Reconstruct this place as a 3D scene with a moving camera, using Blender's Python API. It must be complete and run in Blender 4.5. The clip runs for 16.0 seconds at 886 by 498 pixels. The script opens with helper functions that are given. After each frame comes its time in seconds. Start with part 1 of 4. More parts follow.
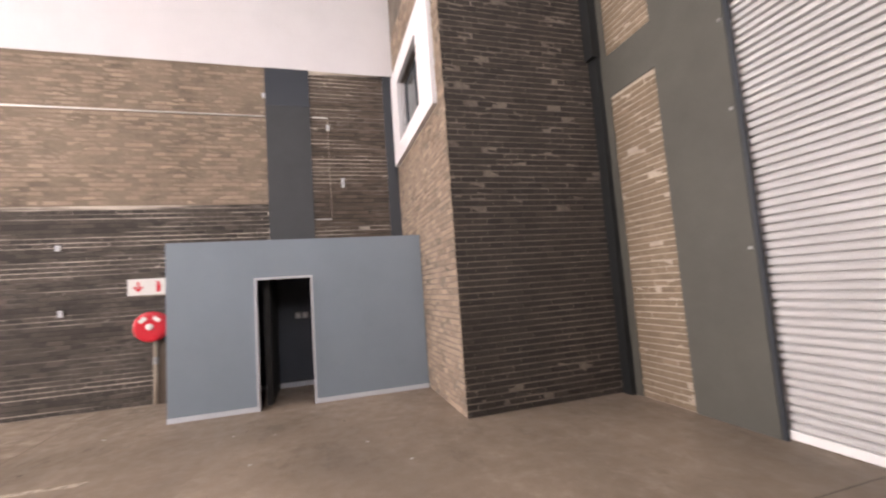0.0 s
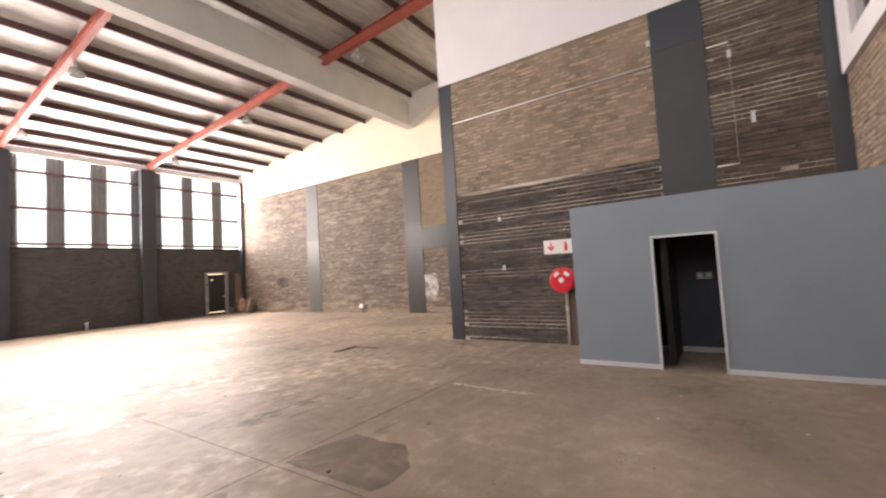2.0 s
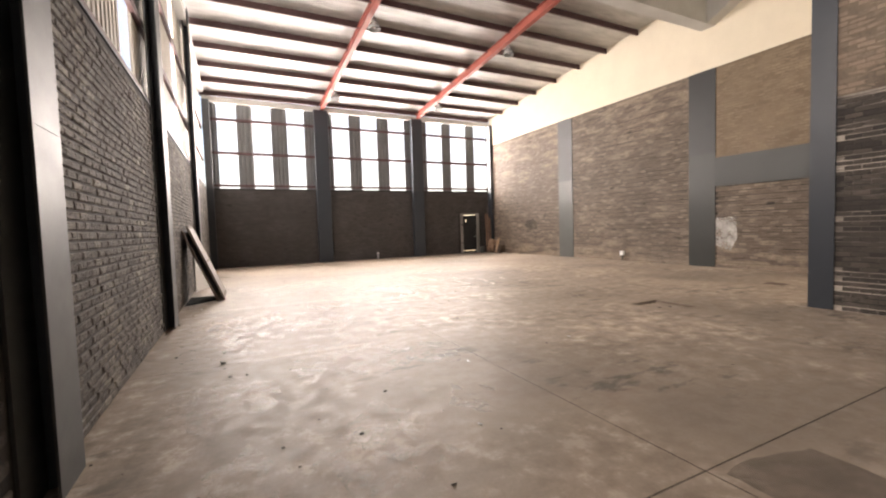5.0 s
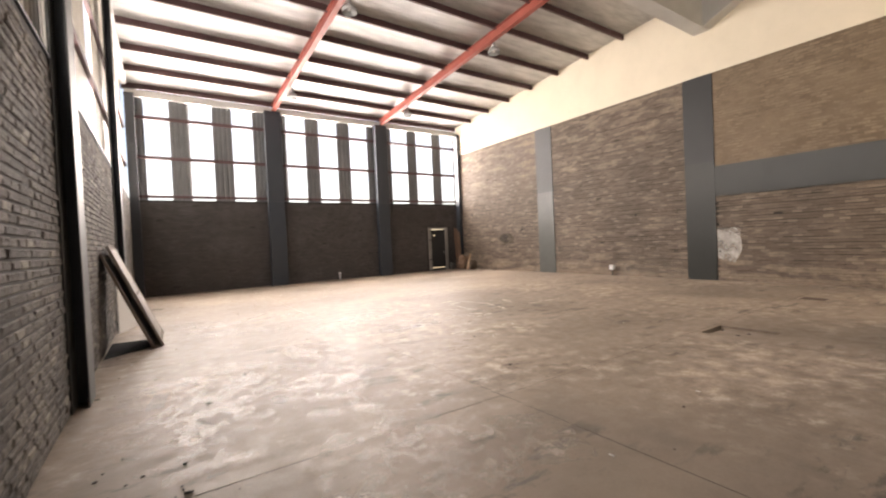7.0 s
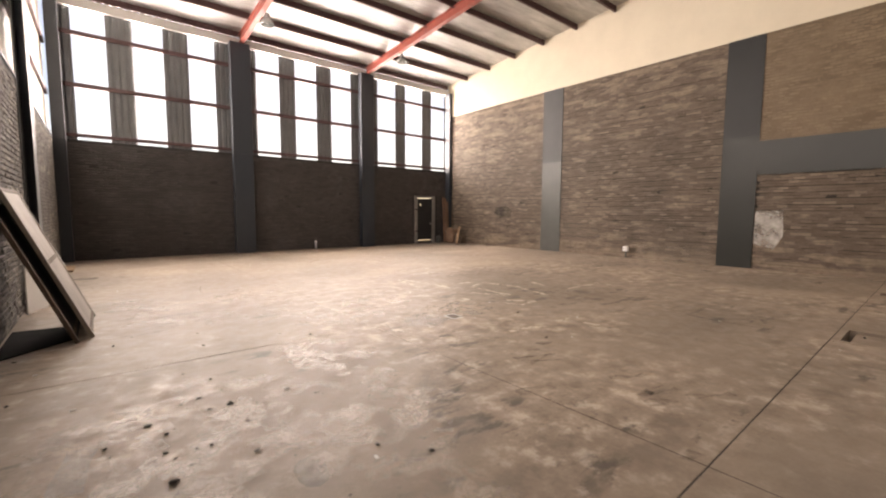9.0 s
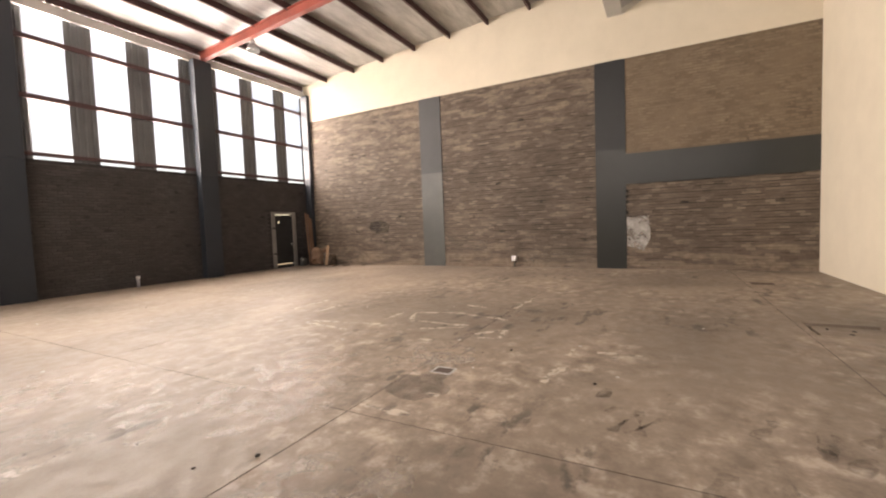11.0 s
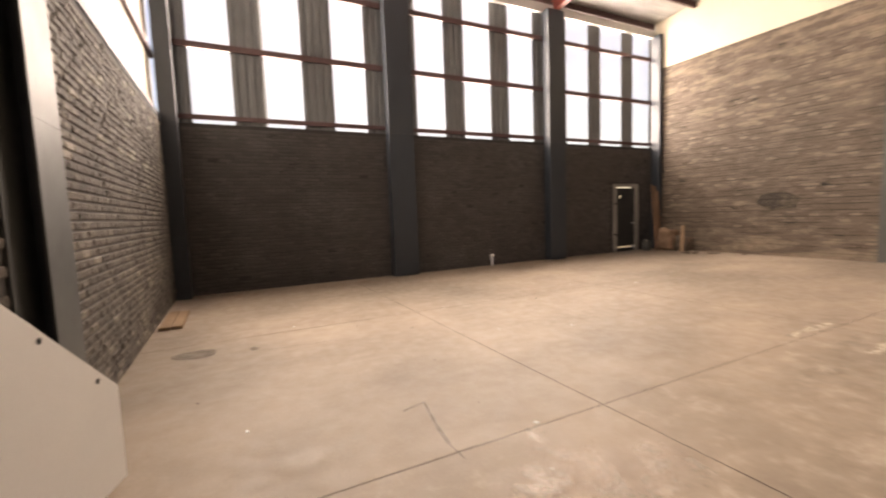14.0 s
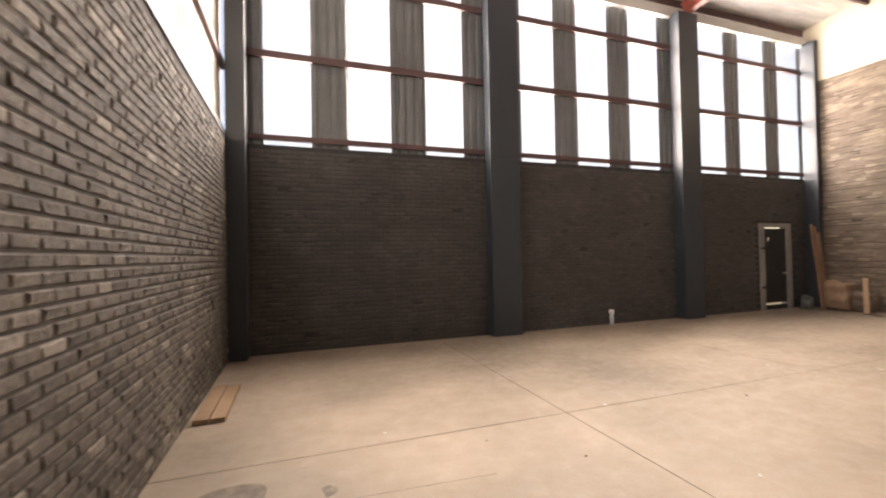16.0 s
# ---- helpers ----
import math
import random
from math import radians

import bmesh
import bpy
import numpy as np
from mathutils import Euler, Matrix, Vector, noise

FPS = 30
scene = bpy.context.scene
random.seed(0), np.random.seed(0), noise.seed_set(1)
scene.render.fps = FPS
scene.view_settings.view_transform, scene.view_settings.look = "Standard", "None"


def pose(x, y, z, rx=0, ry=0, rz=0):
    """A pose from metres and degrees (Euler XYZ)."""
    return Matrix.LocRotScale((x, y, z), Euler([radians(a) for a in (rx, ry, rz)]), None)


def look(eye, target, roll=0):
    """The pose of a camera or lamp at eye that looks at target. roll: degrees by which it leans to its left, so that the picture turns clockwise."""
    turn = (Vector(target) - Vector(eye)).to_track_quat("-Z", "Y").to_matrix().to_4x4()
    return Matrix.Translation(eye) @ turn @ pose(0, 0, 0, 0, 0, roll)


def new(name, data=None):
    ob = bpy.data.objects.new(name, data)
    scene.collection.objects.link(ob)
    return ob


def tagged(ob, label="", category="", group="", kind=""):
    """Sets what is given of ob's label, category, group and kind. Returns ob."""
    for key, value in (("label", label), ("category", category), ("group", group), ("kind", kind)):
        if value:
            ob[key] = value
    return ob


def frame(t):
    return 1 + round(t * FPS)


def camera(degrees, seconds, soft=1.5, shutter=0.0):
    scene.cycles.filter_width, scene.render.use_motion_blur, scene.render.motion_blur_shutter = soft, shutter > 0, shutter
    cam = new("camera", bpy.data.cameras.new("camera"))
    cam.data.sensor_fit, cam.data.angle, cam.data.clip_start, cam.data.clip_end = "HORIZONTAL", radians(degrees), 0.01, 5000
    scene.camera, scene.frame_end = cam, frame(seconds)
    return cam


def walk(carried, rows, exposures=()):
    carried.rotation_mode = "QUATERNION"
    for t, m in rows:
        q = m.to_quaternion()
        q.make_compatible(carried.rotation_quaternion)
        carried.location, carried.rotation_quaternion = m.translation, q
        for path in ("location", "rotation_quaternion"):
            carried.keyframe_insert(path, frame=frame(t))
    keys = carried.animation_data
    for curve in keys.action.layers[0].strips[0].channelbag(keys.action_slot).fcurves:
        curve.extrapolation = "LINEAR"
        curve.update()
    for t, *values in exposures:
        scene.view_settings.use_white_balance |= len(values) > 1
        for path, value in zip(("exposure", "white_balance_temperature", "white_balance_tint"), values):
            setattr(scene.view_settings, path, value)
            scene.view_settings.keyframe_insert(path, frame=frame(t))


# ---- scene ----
cam = camera(93.7, 16.0, soft=2.1, shutter=0.3)

PATH = [
    (0, (1.532, -1.437, 1.74), (3.44, -2.007, 1.921), -4.1),
    (0.5, (1.533, -1.425, 1.756), (3.522, -1.489, 1.958), -4.5),
    (1, (1.544, -1.426, 1.746), (3.491, -1.02, 1.956), -4.5),
    (1.5, (1.523, -1.412, 1.753), (3.343, -0.599, 1.924), -4.1),
    (2, (1.497, -1.357, 1.729), (3.154, -0.243, 1.838), -3.4),
    (2.5, (1.507, -1.262, 1.712), (2.96, 0.112, 1.734), -2.8),
    (3, (1.391, -0.997, 1.68), (2.611, 0.587, 1.635), -2.3),
    (3.5, (1.296, -0.67, 1.647), (2.316, 1.049, 1.564), -1.9),
    (4, (1.302, -0.264, 1.643), (2.174, 1.533, 1.54), -1.8),
    (6.5, (0.943, 2.514, 1.682), (1.943, 4.244, 1.598), -2.1),
    (7, (0.884, 3.174, 1.708), (2.007, 4.828, 1.668), -2.6),
    (7.5, (0.862, 3.769, 1.691), (2.144, 5.303, 1.636), -1.8),
    (8, (0.892, 4.389, 1.678), (2.093, 5.985, 1.586), -0.3),
    (8.5, (0.896, 5.059, 1.652), (2.103, 6.648, 1.518), 0.6),
    (9, (0.982, 5.711, 1.593), (2.25, 7.248, 1.421), 0.3),
    (9.5, (1.057, 6.273, 1.668), (2.432, 7.718, 1.525), -0.5),
    (10, (1.03, 7.015, 1.62), (2.58, 8.27, 1.477), -1.35),
    (10.2, (1.046, 7.264, 1.615), (2.664, 8.437, 1.478), -1.55),
    (12.3, (1.25, 10.057, 1.668), (3.058, 10.905, 1.568), -2.3),
    (12.5, (1.302, 10.333, 1.64), (3.07, 11.264, 1.539), -2.4),
    (13, (1.295, 11.053, 1.69), (2.938, 12.186, 1.568), -2.5),
    (13.5, (1.232, 11.856, 1.648), (2.618, 13.285, 1.451), -3.3),
    (14, (1.192, 12.599, 1.66), (2.087, 14.379, 1.489), -2.1),
    (14.5, (1.164, 13.3, 1.726), (1.709, 15.217, 1.556), -1.6),
    (15, (1.156, 13.947, 1.758), (1.524, 15.912, 1.688), -1.7),
    (15.5, (1.072, 14.606, 1.761), (1.476, 16.565, 1.746), -1.1),
    (16, (1.123, 15.175, 1.742), (1.787, 17.062, 1.774), -1.1),
]
EXPOSURE = [(0, 1.68, 7000, 21), (0.8, 1.7, 7100, 22), (1.6, 1.42, 7300, 22), (3.5, 0.9, 7250, 18), (6.5, 0.83, 7250, 17), (7.5, 0.68, 7350, 17), (9, 0.47, 7700, 20), (12.5, 0.42, 7550, 18), (13.2, 0.42, 7900, 19), (14, 0.37, 8350, 21), (15, 0.44, 7900, 19), (16, 0.53, 7700, 18)]
walk(cam, [(t, look(eye, target, roll)) for t, eye, target, roll in PATH], EXPOSURE)

# ---- world, sun, large lights ----
world = bpy.data.worlds.new("sky")
scene.world = world
world.use_nodes = True
wn = world.node_tree.nodes
sky = wn.new("ShaderNodeTexSky")
sky.sky_type, sky.sun_disc = "NISHITA", False
sky.sun_elevation, sky.sun_rotation = radians(50), radians(20)
wn["Background"].inputs[1].default_value = 0.12
world.node_tree.links.new(sky.outputs[0], wn["Background"].inputs[0])
sun = new("sun", bpy.data.lights.new("sun", "SUN"))
sun.data.energy, sun.data.angle, sun.data.color = 0.8, radians(12), (1, 0.95, 0.88)
sun.matrix_world = look((6, 40, 45), (8, 10, 0))


def window_light(name, m, w, h, watts, col=(1, 0.97, 0.95)):
    lamp = new(name, bpy.data.lights.new(name, "AREA"))
    lamp.data.shape, lamp.data.size, lamp.data.size_y = "RECTANGLE", w, h
    lamp.data.energy, lamp.data.color = watts, col
    lamp.matrix_world = m
    return lamp


YF, XR, YB, XB = 23.4, 15.88, -5.74, 10.47  # far wall, right wall, back wall, brick block face
SILL = 3.83
for xa, xb in ((0.2, 5.1), (5.8, 10.5), (11.2, 15.8)):
    window_light("window_light", look(((xa + xb) / 2, YF + 0.7, 6.0), ((xa + xb) / 2, 0, 6.0)), xb - xa, 4.2, 1800 if xa < 11 else 1350)
# the first bay has no seen windows: its lamp is added to brighten the front
for ya, yb in ((-5.5, 4.0), (4.9, 9.3), (10.1, 16.0), (16.7, 23.0)):
    window_light("window_light", look((-0.9, (ya + yb) / 2, 6.3), (10, (ya + yb) / 2, 6.3)), yb - ya, 4.6, (66 if ya < 0 else 160) * (yb - ya))


# ---- materials ----
def shader(name, rough=0.7, metal=0.0):
    m = bpy.data.materials.new(name)
    m.use_nodes = True
    nt = m.node_tree
    b = nt.nodes["Principled BSDF"]
    b.inputs["Roughness"].default_value, b.inputs["Metallic"].default_value = rough, metal
    co = nt.nodes.new("ShaderNodeNewGeometry")
    return m, nt, b, co


def tex(nt, co, scale, detail=4, rough=0.6, stretch=None, kind="ShaderNodeTexNoise"):
    n = nt.nodes.new(kind)
    n.inputs["Scale"].default_value = scale
    if kind == "ShaderNodeTexNoise":
        n.inputs["Detail"].default_value, n.inputs["Roughness"].default_value = detail, rough
    if stretch:
        mp = nt.nodes.new("ShaderNodeMapping")
        mp.inputs["Scale"].default_value = stretch
        nt.links.new(co.outputs["Position"], mp.inputs[0])
        nt.links.new(mp.outputs[0], n.inputs["Vector"])
    else:
        nt.links.new(co.outputs["Position"], n.inputs["Vector"])
    return n.outputs[0]


def ramp(nt, src, stops):
    r = nt.nodes.new("ShaderNodeValToRGB")
    e = r.color_ramp.elements
    while len(e) < len(stops):
        e.new(0.5)
    for el, (p, c) in zip(e, stops):
        el.position = p
        el.color = (*c, 1) if isinstance(c, tuple) else (c, c, c, 1)
    nt.links.new(src, r.inputs[0])
    return r.outputs[0]


def mix(nt, fac, a, b, how="MIX"):
    m = nt.nodes.new("ShaderNodeMix")
    m.data_type, m.blend_type = "RGBA", how
    for sock, v in ((m.inputs[0], fac), (m.inputs[6], a), (m.inputs[7], b)):
        if isinstance(v, (int, float)):
            sock.default_value = v
        elif isinstance(v, tuple):
            sock.default_value = (*v, 1)
        else:
            nt.links.new(v, sock)
    return m.outputs[2]


def bump(nt, b, h, strength=0.4, dist=0.01):
    n = nt.nodes.new("ShaderNodeBump")
    n.inputs["Strength"].default_value, n.inputs["Distance"].default_value = strength, dist
    nt.links.new(h, n.inputs["Height"])
    nt.links.new(n.outputs[0], b.inputs["Normal"])


def paint(name, col, rough=0.6, wear=0.15, metal=0.0, grain=60, relief=0.15, dirt=None):
    """Painted or plain surface with soft stains, fine grain and wear."""
    m, nt, b, co = shader(name, rough, metal)
    dark = tuple(c * (1 - wear * 1.6) for c in col) if dirt is None else dirt
    c = mix(nt, ramp(nt, tex(nt, co, 1.3, 6, 0.65), [(0.35, 0.0), (0.75, 1.0)]), col, dark)
    c = mix(nt, wear, c, ramp(nt, tex(nt, co, grain, 3), [(0.3, 0.35), (0.7, 1.0)]), "MULTIPLY")
    nt.links.new(c, b.inputs["Base Color"])
    nt.links.new(ramp(nt, tex(nt, co, 3.1, 5), [(0.3, max(0.05, rough - 0.04)), (0.7, min(1.0, rough + 0.06))]), b.inputs["Roughness"])
    bump(nt, b, tex(nt, co, grain, 4), relief, 0.004)
    return m


def brick_mat(name, low, high, smear, amount=0.35, rough=0.8, hewn=0.0, odd=None):
    """Bricks: a tone for each, speckle, and pale mortar smears in patches."""
    m, nt, b, co = shader(name, rough)
    info = nt.nodes.new("ShaderNodeObjectInfo")
    add = nt.nodes.new("ShaderNodeMath")
    add.operation = "ADD"
    nt.links.new(co.outputs["Random Per Island"], add.inputs[0])
    nt.links.new(info.outputs["Random"], add.inputs[1])
    fr = nt.nodes.new("ShaderNodeMath")
    fr.operation = "FRACT"
    nt.links.new(add.outputs[0], fr.inputs[0])
    c = ramp(nt, fr.outputs[0], [(0.0, low), (0.5, tuple(l * 0.6 + h * 0.4 for l, h in zip(low, high))), (0.88, tuple(l * 0.4 + h * 0.6 for l, h in zip(low, high)))] + ([(0.95, high), (0.965, odd)] if odd else [(1.0, high)]))
    c = mix(nt, 0.55, c, ramp(nt, tex(nt, co, 45, 5, 0.7), [(0.3, 0.45), (0.7, 1.15)]), "MULTIPLY")
    patch = mix(nt, 1.0, ramp(nt, tex(nt, co, 0.8, 5, 0.6), [(0.48, 0.0), (0.68, 1.0)]), ramp(nt, tex(nt, co, 9, 6, 0.7, (1, 1, 3.5)), [(0.42, 0.0), (0.62, 1.0)]), "MULTIPLY")
    k = mix(nt, 1.0, patch, (amount, amount, amount), "MULTIPLY")
    c = mix(nt, k, c, smear)
    nt.links.new(c, b.inputs["Base Color"])
    if hewn:
        # rough-faced: deep pits and dark flecks
        c = mix(nt, 0.7, c, ramp(nt, tex(nt, co, 17, 6, 0.75), [(0.36, 0.3), (0.5, 0.95), (0.66, 1.5)]), "MULTIPLY")
        nt.links.new(c, b.inputs["Base Color"])
        bump(nt, b, tex(nt, co, 17, 7, 0.75), hewn, 0.02)
    else:
        bump(nt, b, tex(nt, co, 38, 6, 0.7), 0.6, 0.006)
    return m


M_BRICK_L = brick_mat("weathered_grey_brick", (0.052, 0.042, 0.033), (0.135, 0.111, 0.087), (0.3, 0.25, 0.198), 0.65, 0.8, 1.0, (0.21, 0.178, 0.145))


def smeared_mat(name, low, high, smear, speckle=0.4, rough=0.85, cover=0.0, odd=None):
    """Old face brick or its joints, with mortar smears that run over both: broken streaks
    everywhere, thick under the ceiling line and at the foot of the wall."""
    m, nt, b, co = shader(name, rough)
    c = ramp(nt, co.outputs["Random Per Island"], [(0.0, low), (0.6, tuple(l * 0.5 + h * 0.5 for l, h in zip(low, high)))] + ([(0.9, high), (0.93, odd)] if odd else [(1.0, high)]))
    c = mix(nt, speckle, c, ramp(nt, tex(nt, co, 38, 5, 0.7), [(0.3, 0.5), (0.7, 1.2)]), "MULTIPLY")
    c = mix(nt, 0.5, c, ramp(nt, tex(nt, co, 0.45, 5, 0.6), [(0.35, 0.62), (0.65, 1.25)]), "MULTIPLY")
    xyz = nt.nodes.new("ShaderNodeSeparateXYZ")
    nt.links.new(co.outputs["Position"], xyz.inputs[0])
    height = nt.nodes.new("ShaderNodeMapRange")
    height.inputs["From Max"].default_value = 6.8
    nt.links.new(xyz.outputs[2], height.inputs["Value"])
    zone = ramp(nt, height.outputs[0], [(0.0, 0.22), (0.08, 0.17), (0.16, 0.08), (0.5, 0.04), (0.66, 0.11), (0.85, 0.14), (1.0, 0.2)])
    field = mix(nt, 1.0, ramp(nt, tex(nt, co, 1.5, 8, 0.62, (1, 0.55, 2.6)), [(0.0, 0.0), (1.0, 1.0)]), zone, "ADD")
    mask = ramp(nt, field, [(0.66 - cover, 0.0), (0.74 - cover, 0.8 + cover)])
    tone = mix(nt, 1.0, smear, ramp(nt, tex(nt, co, 6, 7, 0.7), [(0.3, 0.55), (0.7, 1.2)]), "MULTIPLY")
    c = mix(nt, mask, c, tone)
    nt.links.new(c, b.inputs["Base Color"])
    bump(nt, b, tex(nt, co, 30, 6, 0.7), 0.6, 0.006)
    return m


M_BRICK_R = smeared_mat("brown_brick", (0.105, 0.079, 0.058), (0.16, 0.123, 0.092), (0.265, 0.206, 0.154), 0.5, 0.7, 0.0, (0.205, 0.16, 0.122))
M_BRICK_U = brick_mat("ochre_brick", (0.185, 0.138, 0.092), (0.235, 0.178, 0.122), (0.36, 0.29, 0.21), 0.3)
# tower front: the weak light on that face is put into the darker tone
M_BRICK_P = brick_mat("shaded_dark_tower_brick", (0.03, 0.024, 0.02), (0.06, 0.048, 0.039), (0.12, 0.1, 0.08), 0.12)
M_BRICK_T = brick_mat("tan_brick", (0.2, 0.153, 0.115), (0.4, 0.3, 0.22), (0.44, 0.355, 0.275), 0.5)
M_BRICK_S = brick_mat("dark_brown_brick", (0.06, 0.045, 0.034), (0.13, 0.1, 0.076), (0.24, 0.2, 0.16), 0.4)
M_BRICK_D = brick_mat("dark_brick", (0.034, 0.028, 0.024), (0.095, 0.078, 0.064), (0.22, 0.19, 0.16), 0.45)
# black paint with its tones raised to hold the haze below the windows
M_BRICK_F = brick_mat("hazed_black_painted_brick", (0.040, 0.036, 0.035), (0.072, 0.064, 0.061), (0.13, 0.13, 0.13), 0.5, 0.55)


def streaked_mortar():
    """Blackened joints with pale runs of clean mortar along single courses."""
    m, nt, b, co = shader("streaked_mortar", 0.9)
    run = ramp(nt, tex(nt, co, 1.0, 5, 0.6, (1, 0.3, 5.0)), [(0.43, 0.0), (0.56, 1.0)])
    wide = ramp(nt, tex(nt, co, 0.9, 4, 0.6, (1, 0.5, 1.6)), [(0.4, 0.25), (0.58, 1.0)])
    c = mix(nt, mix(nt, 1.0, run, wide, "MULTIPLY"), (0.035, 0.03, 0.026), (0.6, 0.53, 0.45))
    c = mix(nt, 0.5, c, ramp(nt, tex(nt, co, 25, 5, 0.7), [(0.3, 0.4), (0.7, 1.1)]), "MULTIPLY")
    nt.links.new(c, b.inputs["Base Color"])
    bump(nt, b, tex(nt, co, 60, 5), 0.5, 0.004)
    return m


M_MORTAR = paint("grey_mortar", (0.045, 0.038, 0.032), 0.9, 0.3, grain=90, relief=0.5)
M_MORTAR_T = paint("pale_mortar", (0.5, 0.425, 0.34), 0.9, 0.3, grain=90, relief=0.5)
M_MORTAR_D = streaked_mortar()
M_MORTAR_P = paint("brown_mortar", (0.25, 0.21, 0.17), 0.9, 0.45, grain=25, relief=0.5, dirt=(0.08, 0.066, 0.054))
M_MORTAR_R = smeared_mat("dark_raked_mortar", (0.026, 0.021, 0.016), (0.026, 0.021, 0.016), (0.17, 0.132, 0.1), 0.4, 0.85, 0.1)
M_MORTAR_U = paint("flush_ochre_mortar", (0.2, 0.15, 0.1), 0.85, 0.3, grain=30, relief=0.6)
M_MORTAR_B = paint("flush_tan_mortar", (0.27, 0.21, 0.155), 0.85, 0.35, grain=22, relief=0.6)
M_MORTAR_F = paint("black_painted_mortar", (0.036, 0.033, 0.032), 0.7, 0.3, grain=90, relief=0.5)
M_CREAM = paint("cream_wall_paint", (0.69, 0.625, 0.5), 0.7, 0.05)
M_WHITE_WALL = paint("white_wall_paint", (0.7, 0.69, 0.71), 0.75, 0.04)
M_COL = paint("dark_blue_grey_gloss_paint", (0.03, 0.037, 0.047), 0.36, 0.05)
M_COL_L = paint("dull_grey_paint_and_web_shade", (0.026, 0.034, 0.045), 0.5, 0.08)
M_PIL = paint("slate_grey_paint", (0.016, 0.018, 0.019), 0.46, 0.1, relief=0.06)
M_PIL_G = paint("greenish_slate_paint", (0.021, 0.024, 0.022), 0.34, 0.1, relief=0.05)
M_PIL_B = paint("faded_slate_paint", (0.05, 0.053, 0.055), 0.55, 0.12)
M_PIL_M = paint("mid_grey_paint", (0.042, 0.047, 0.051), 0.6, 0.12)
M_FLANGE_D = paint("scuffed_grey_paint", (0.062, 0.066, 0.062), 0.52, 0.2)
M_PIL_L = paint("pale_grey_undercoat", (0.088, 0.093, 0.088), 0.4, 0.15)
M_PART = paint("blue_grey_wall_paint", (0.2, 0.247, 0.292), 0.6, 0.05)
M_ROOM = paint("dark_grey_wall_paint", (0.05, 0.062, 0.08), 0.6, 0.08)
M_OLIVE = paint("olive_grey_paint", (0.08, 0.079, 0.067), 0.6, 0.12)
M_WHITE = paint("white_gloss_paint", (0.8, 0.8, 0.8), 0.4, 0.05)
M_SKIRT = paint("pale_grey_trim_paint", (0.55, 0.58, 0.62), 0.5, 0.1)
M_FRAME = paint("chalky_grey_door_paint", (0.26, 0.25, 0.235), 0.6, 0.3)
M_CLAD = paint("grey_steel_cladding", (0.16, 0.17, 0.175), 0.5, 0.2)
M_CLAD_L = paint("cream_steel_cladding", (0.6, 0.57, 0.5), 0.5, 0.12)
M_RED = paint("red_oxide_steel", (0.36, 0.085, 0.06), 0.55, 0.25)
M_GIRT = paint("brown_oxide_steel", (0.11, 0.06, 0.06), 0.6, 0.25)
M_PURLIN = paint("dark_oxide_purlin", (0.085, 0.04, 0.04), 0.6, 0.25)
M_CONC = paint("painted_concrete", (0.55, 0.55, 0.53), 0.7, 0.1)
# also on the room panel and under-board, where black stands for shade
M_BLACK = paint("black_rubber_and_shade", (0.015, 0.015, 0.015), 0.7, 0.2)
M_SHADE_SHEET = paint("floor_shade_black", (0.012, 0.012, 0.012), 0.95, 0.2)
M_SHADE_SHEET.node_tree.nodes["Principled BSDF"].inputs["Specular IOR Level"].default_value = 0.1
M_WOOD = paint("raw_timber", (0.38, 0.25, 0.15), 0.75, 0.3)
M_WOOD_R = paint("reddish_timber", (0.24, 0.14, 0.09), 0.75, 0.3)
M_WOOD_P = paint("dusty_pale_timber", (0.34, 0.3, 0.26), 0.7, 0.25)
M_CRUMB = paint("dark_dirt", (0.05, 0.042, 0.035), 0.9, 0.3)
M_WOOD_D = paint("weathered_timber", (0.16, 0.12, 0.09), 0.8, 0.3)
M_REDG = paint("red_enamel", (0.62, 0.02, 0.035), 0.3, 0.1)
M_STEEL = paint("galvanised_steel", (0.5, 0.5, 0.5), 0.4, 0.2, 0.8)
M_PAPER = paint("white_board", (0.7, 0.69, 0.66), 0.55, 0.05)
M_SACK = paint("brown_paper", (0.30, 0.19, 0.125), 0.8, 0.3)
M_SHUT = paint("white_enamelled_slat", (0.5, 0.5, 0.5), 0.4, 0.1)


def foil_mat():
    m, nt, b, co = shader("silver_roof_foil", 0.42, 0.4)
    c = ramp(nt, tex(nt, co, 2.2, 6, 0.65, (0.4, 2.0, 1)), [(0.3, (0.3, 0.29, 0.28)), (0.7, (0.52, 0.51, 0.49))])
    nt.links.new(c, b.inputs["Base Color"])
    bump(nt, b, tex(nt, co, 3.0, 5, 0.7, (0.35, 2.2, 1)), 0.8, 0.05)
    return m


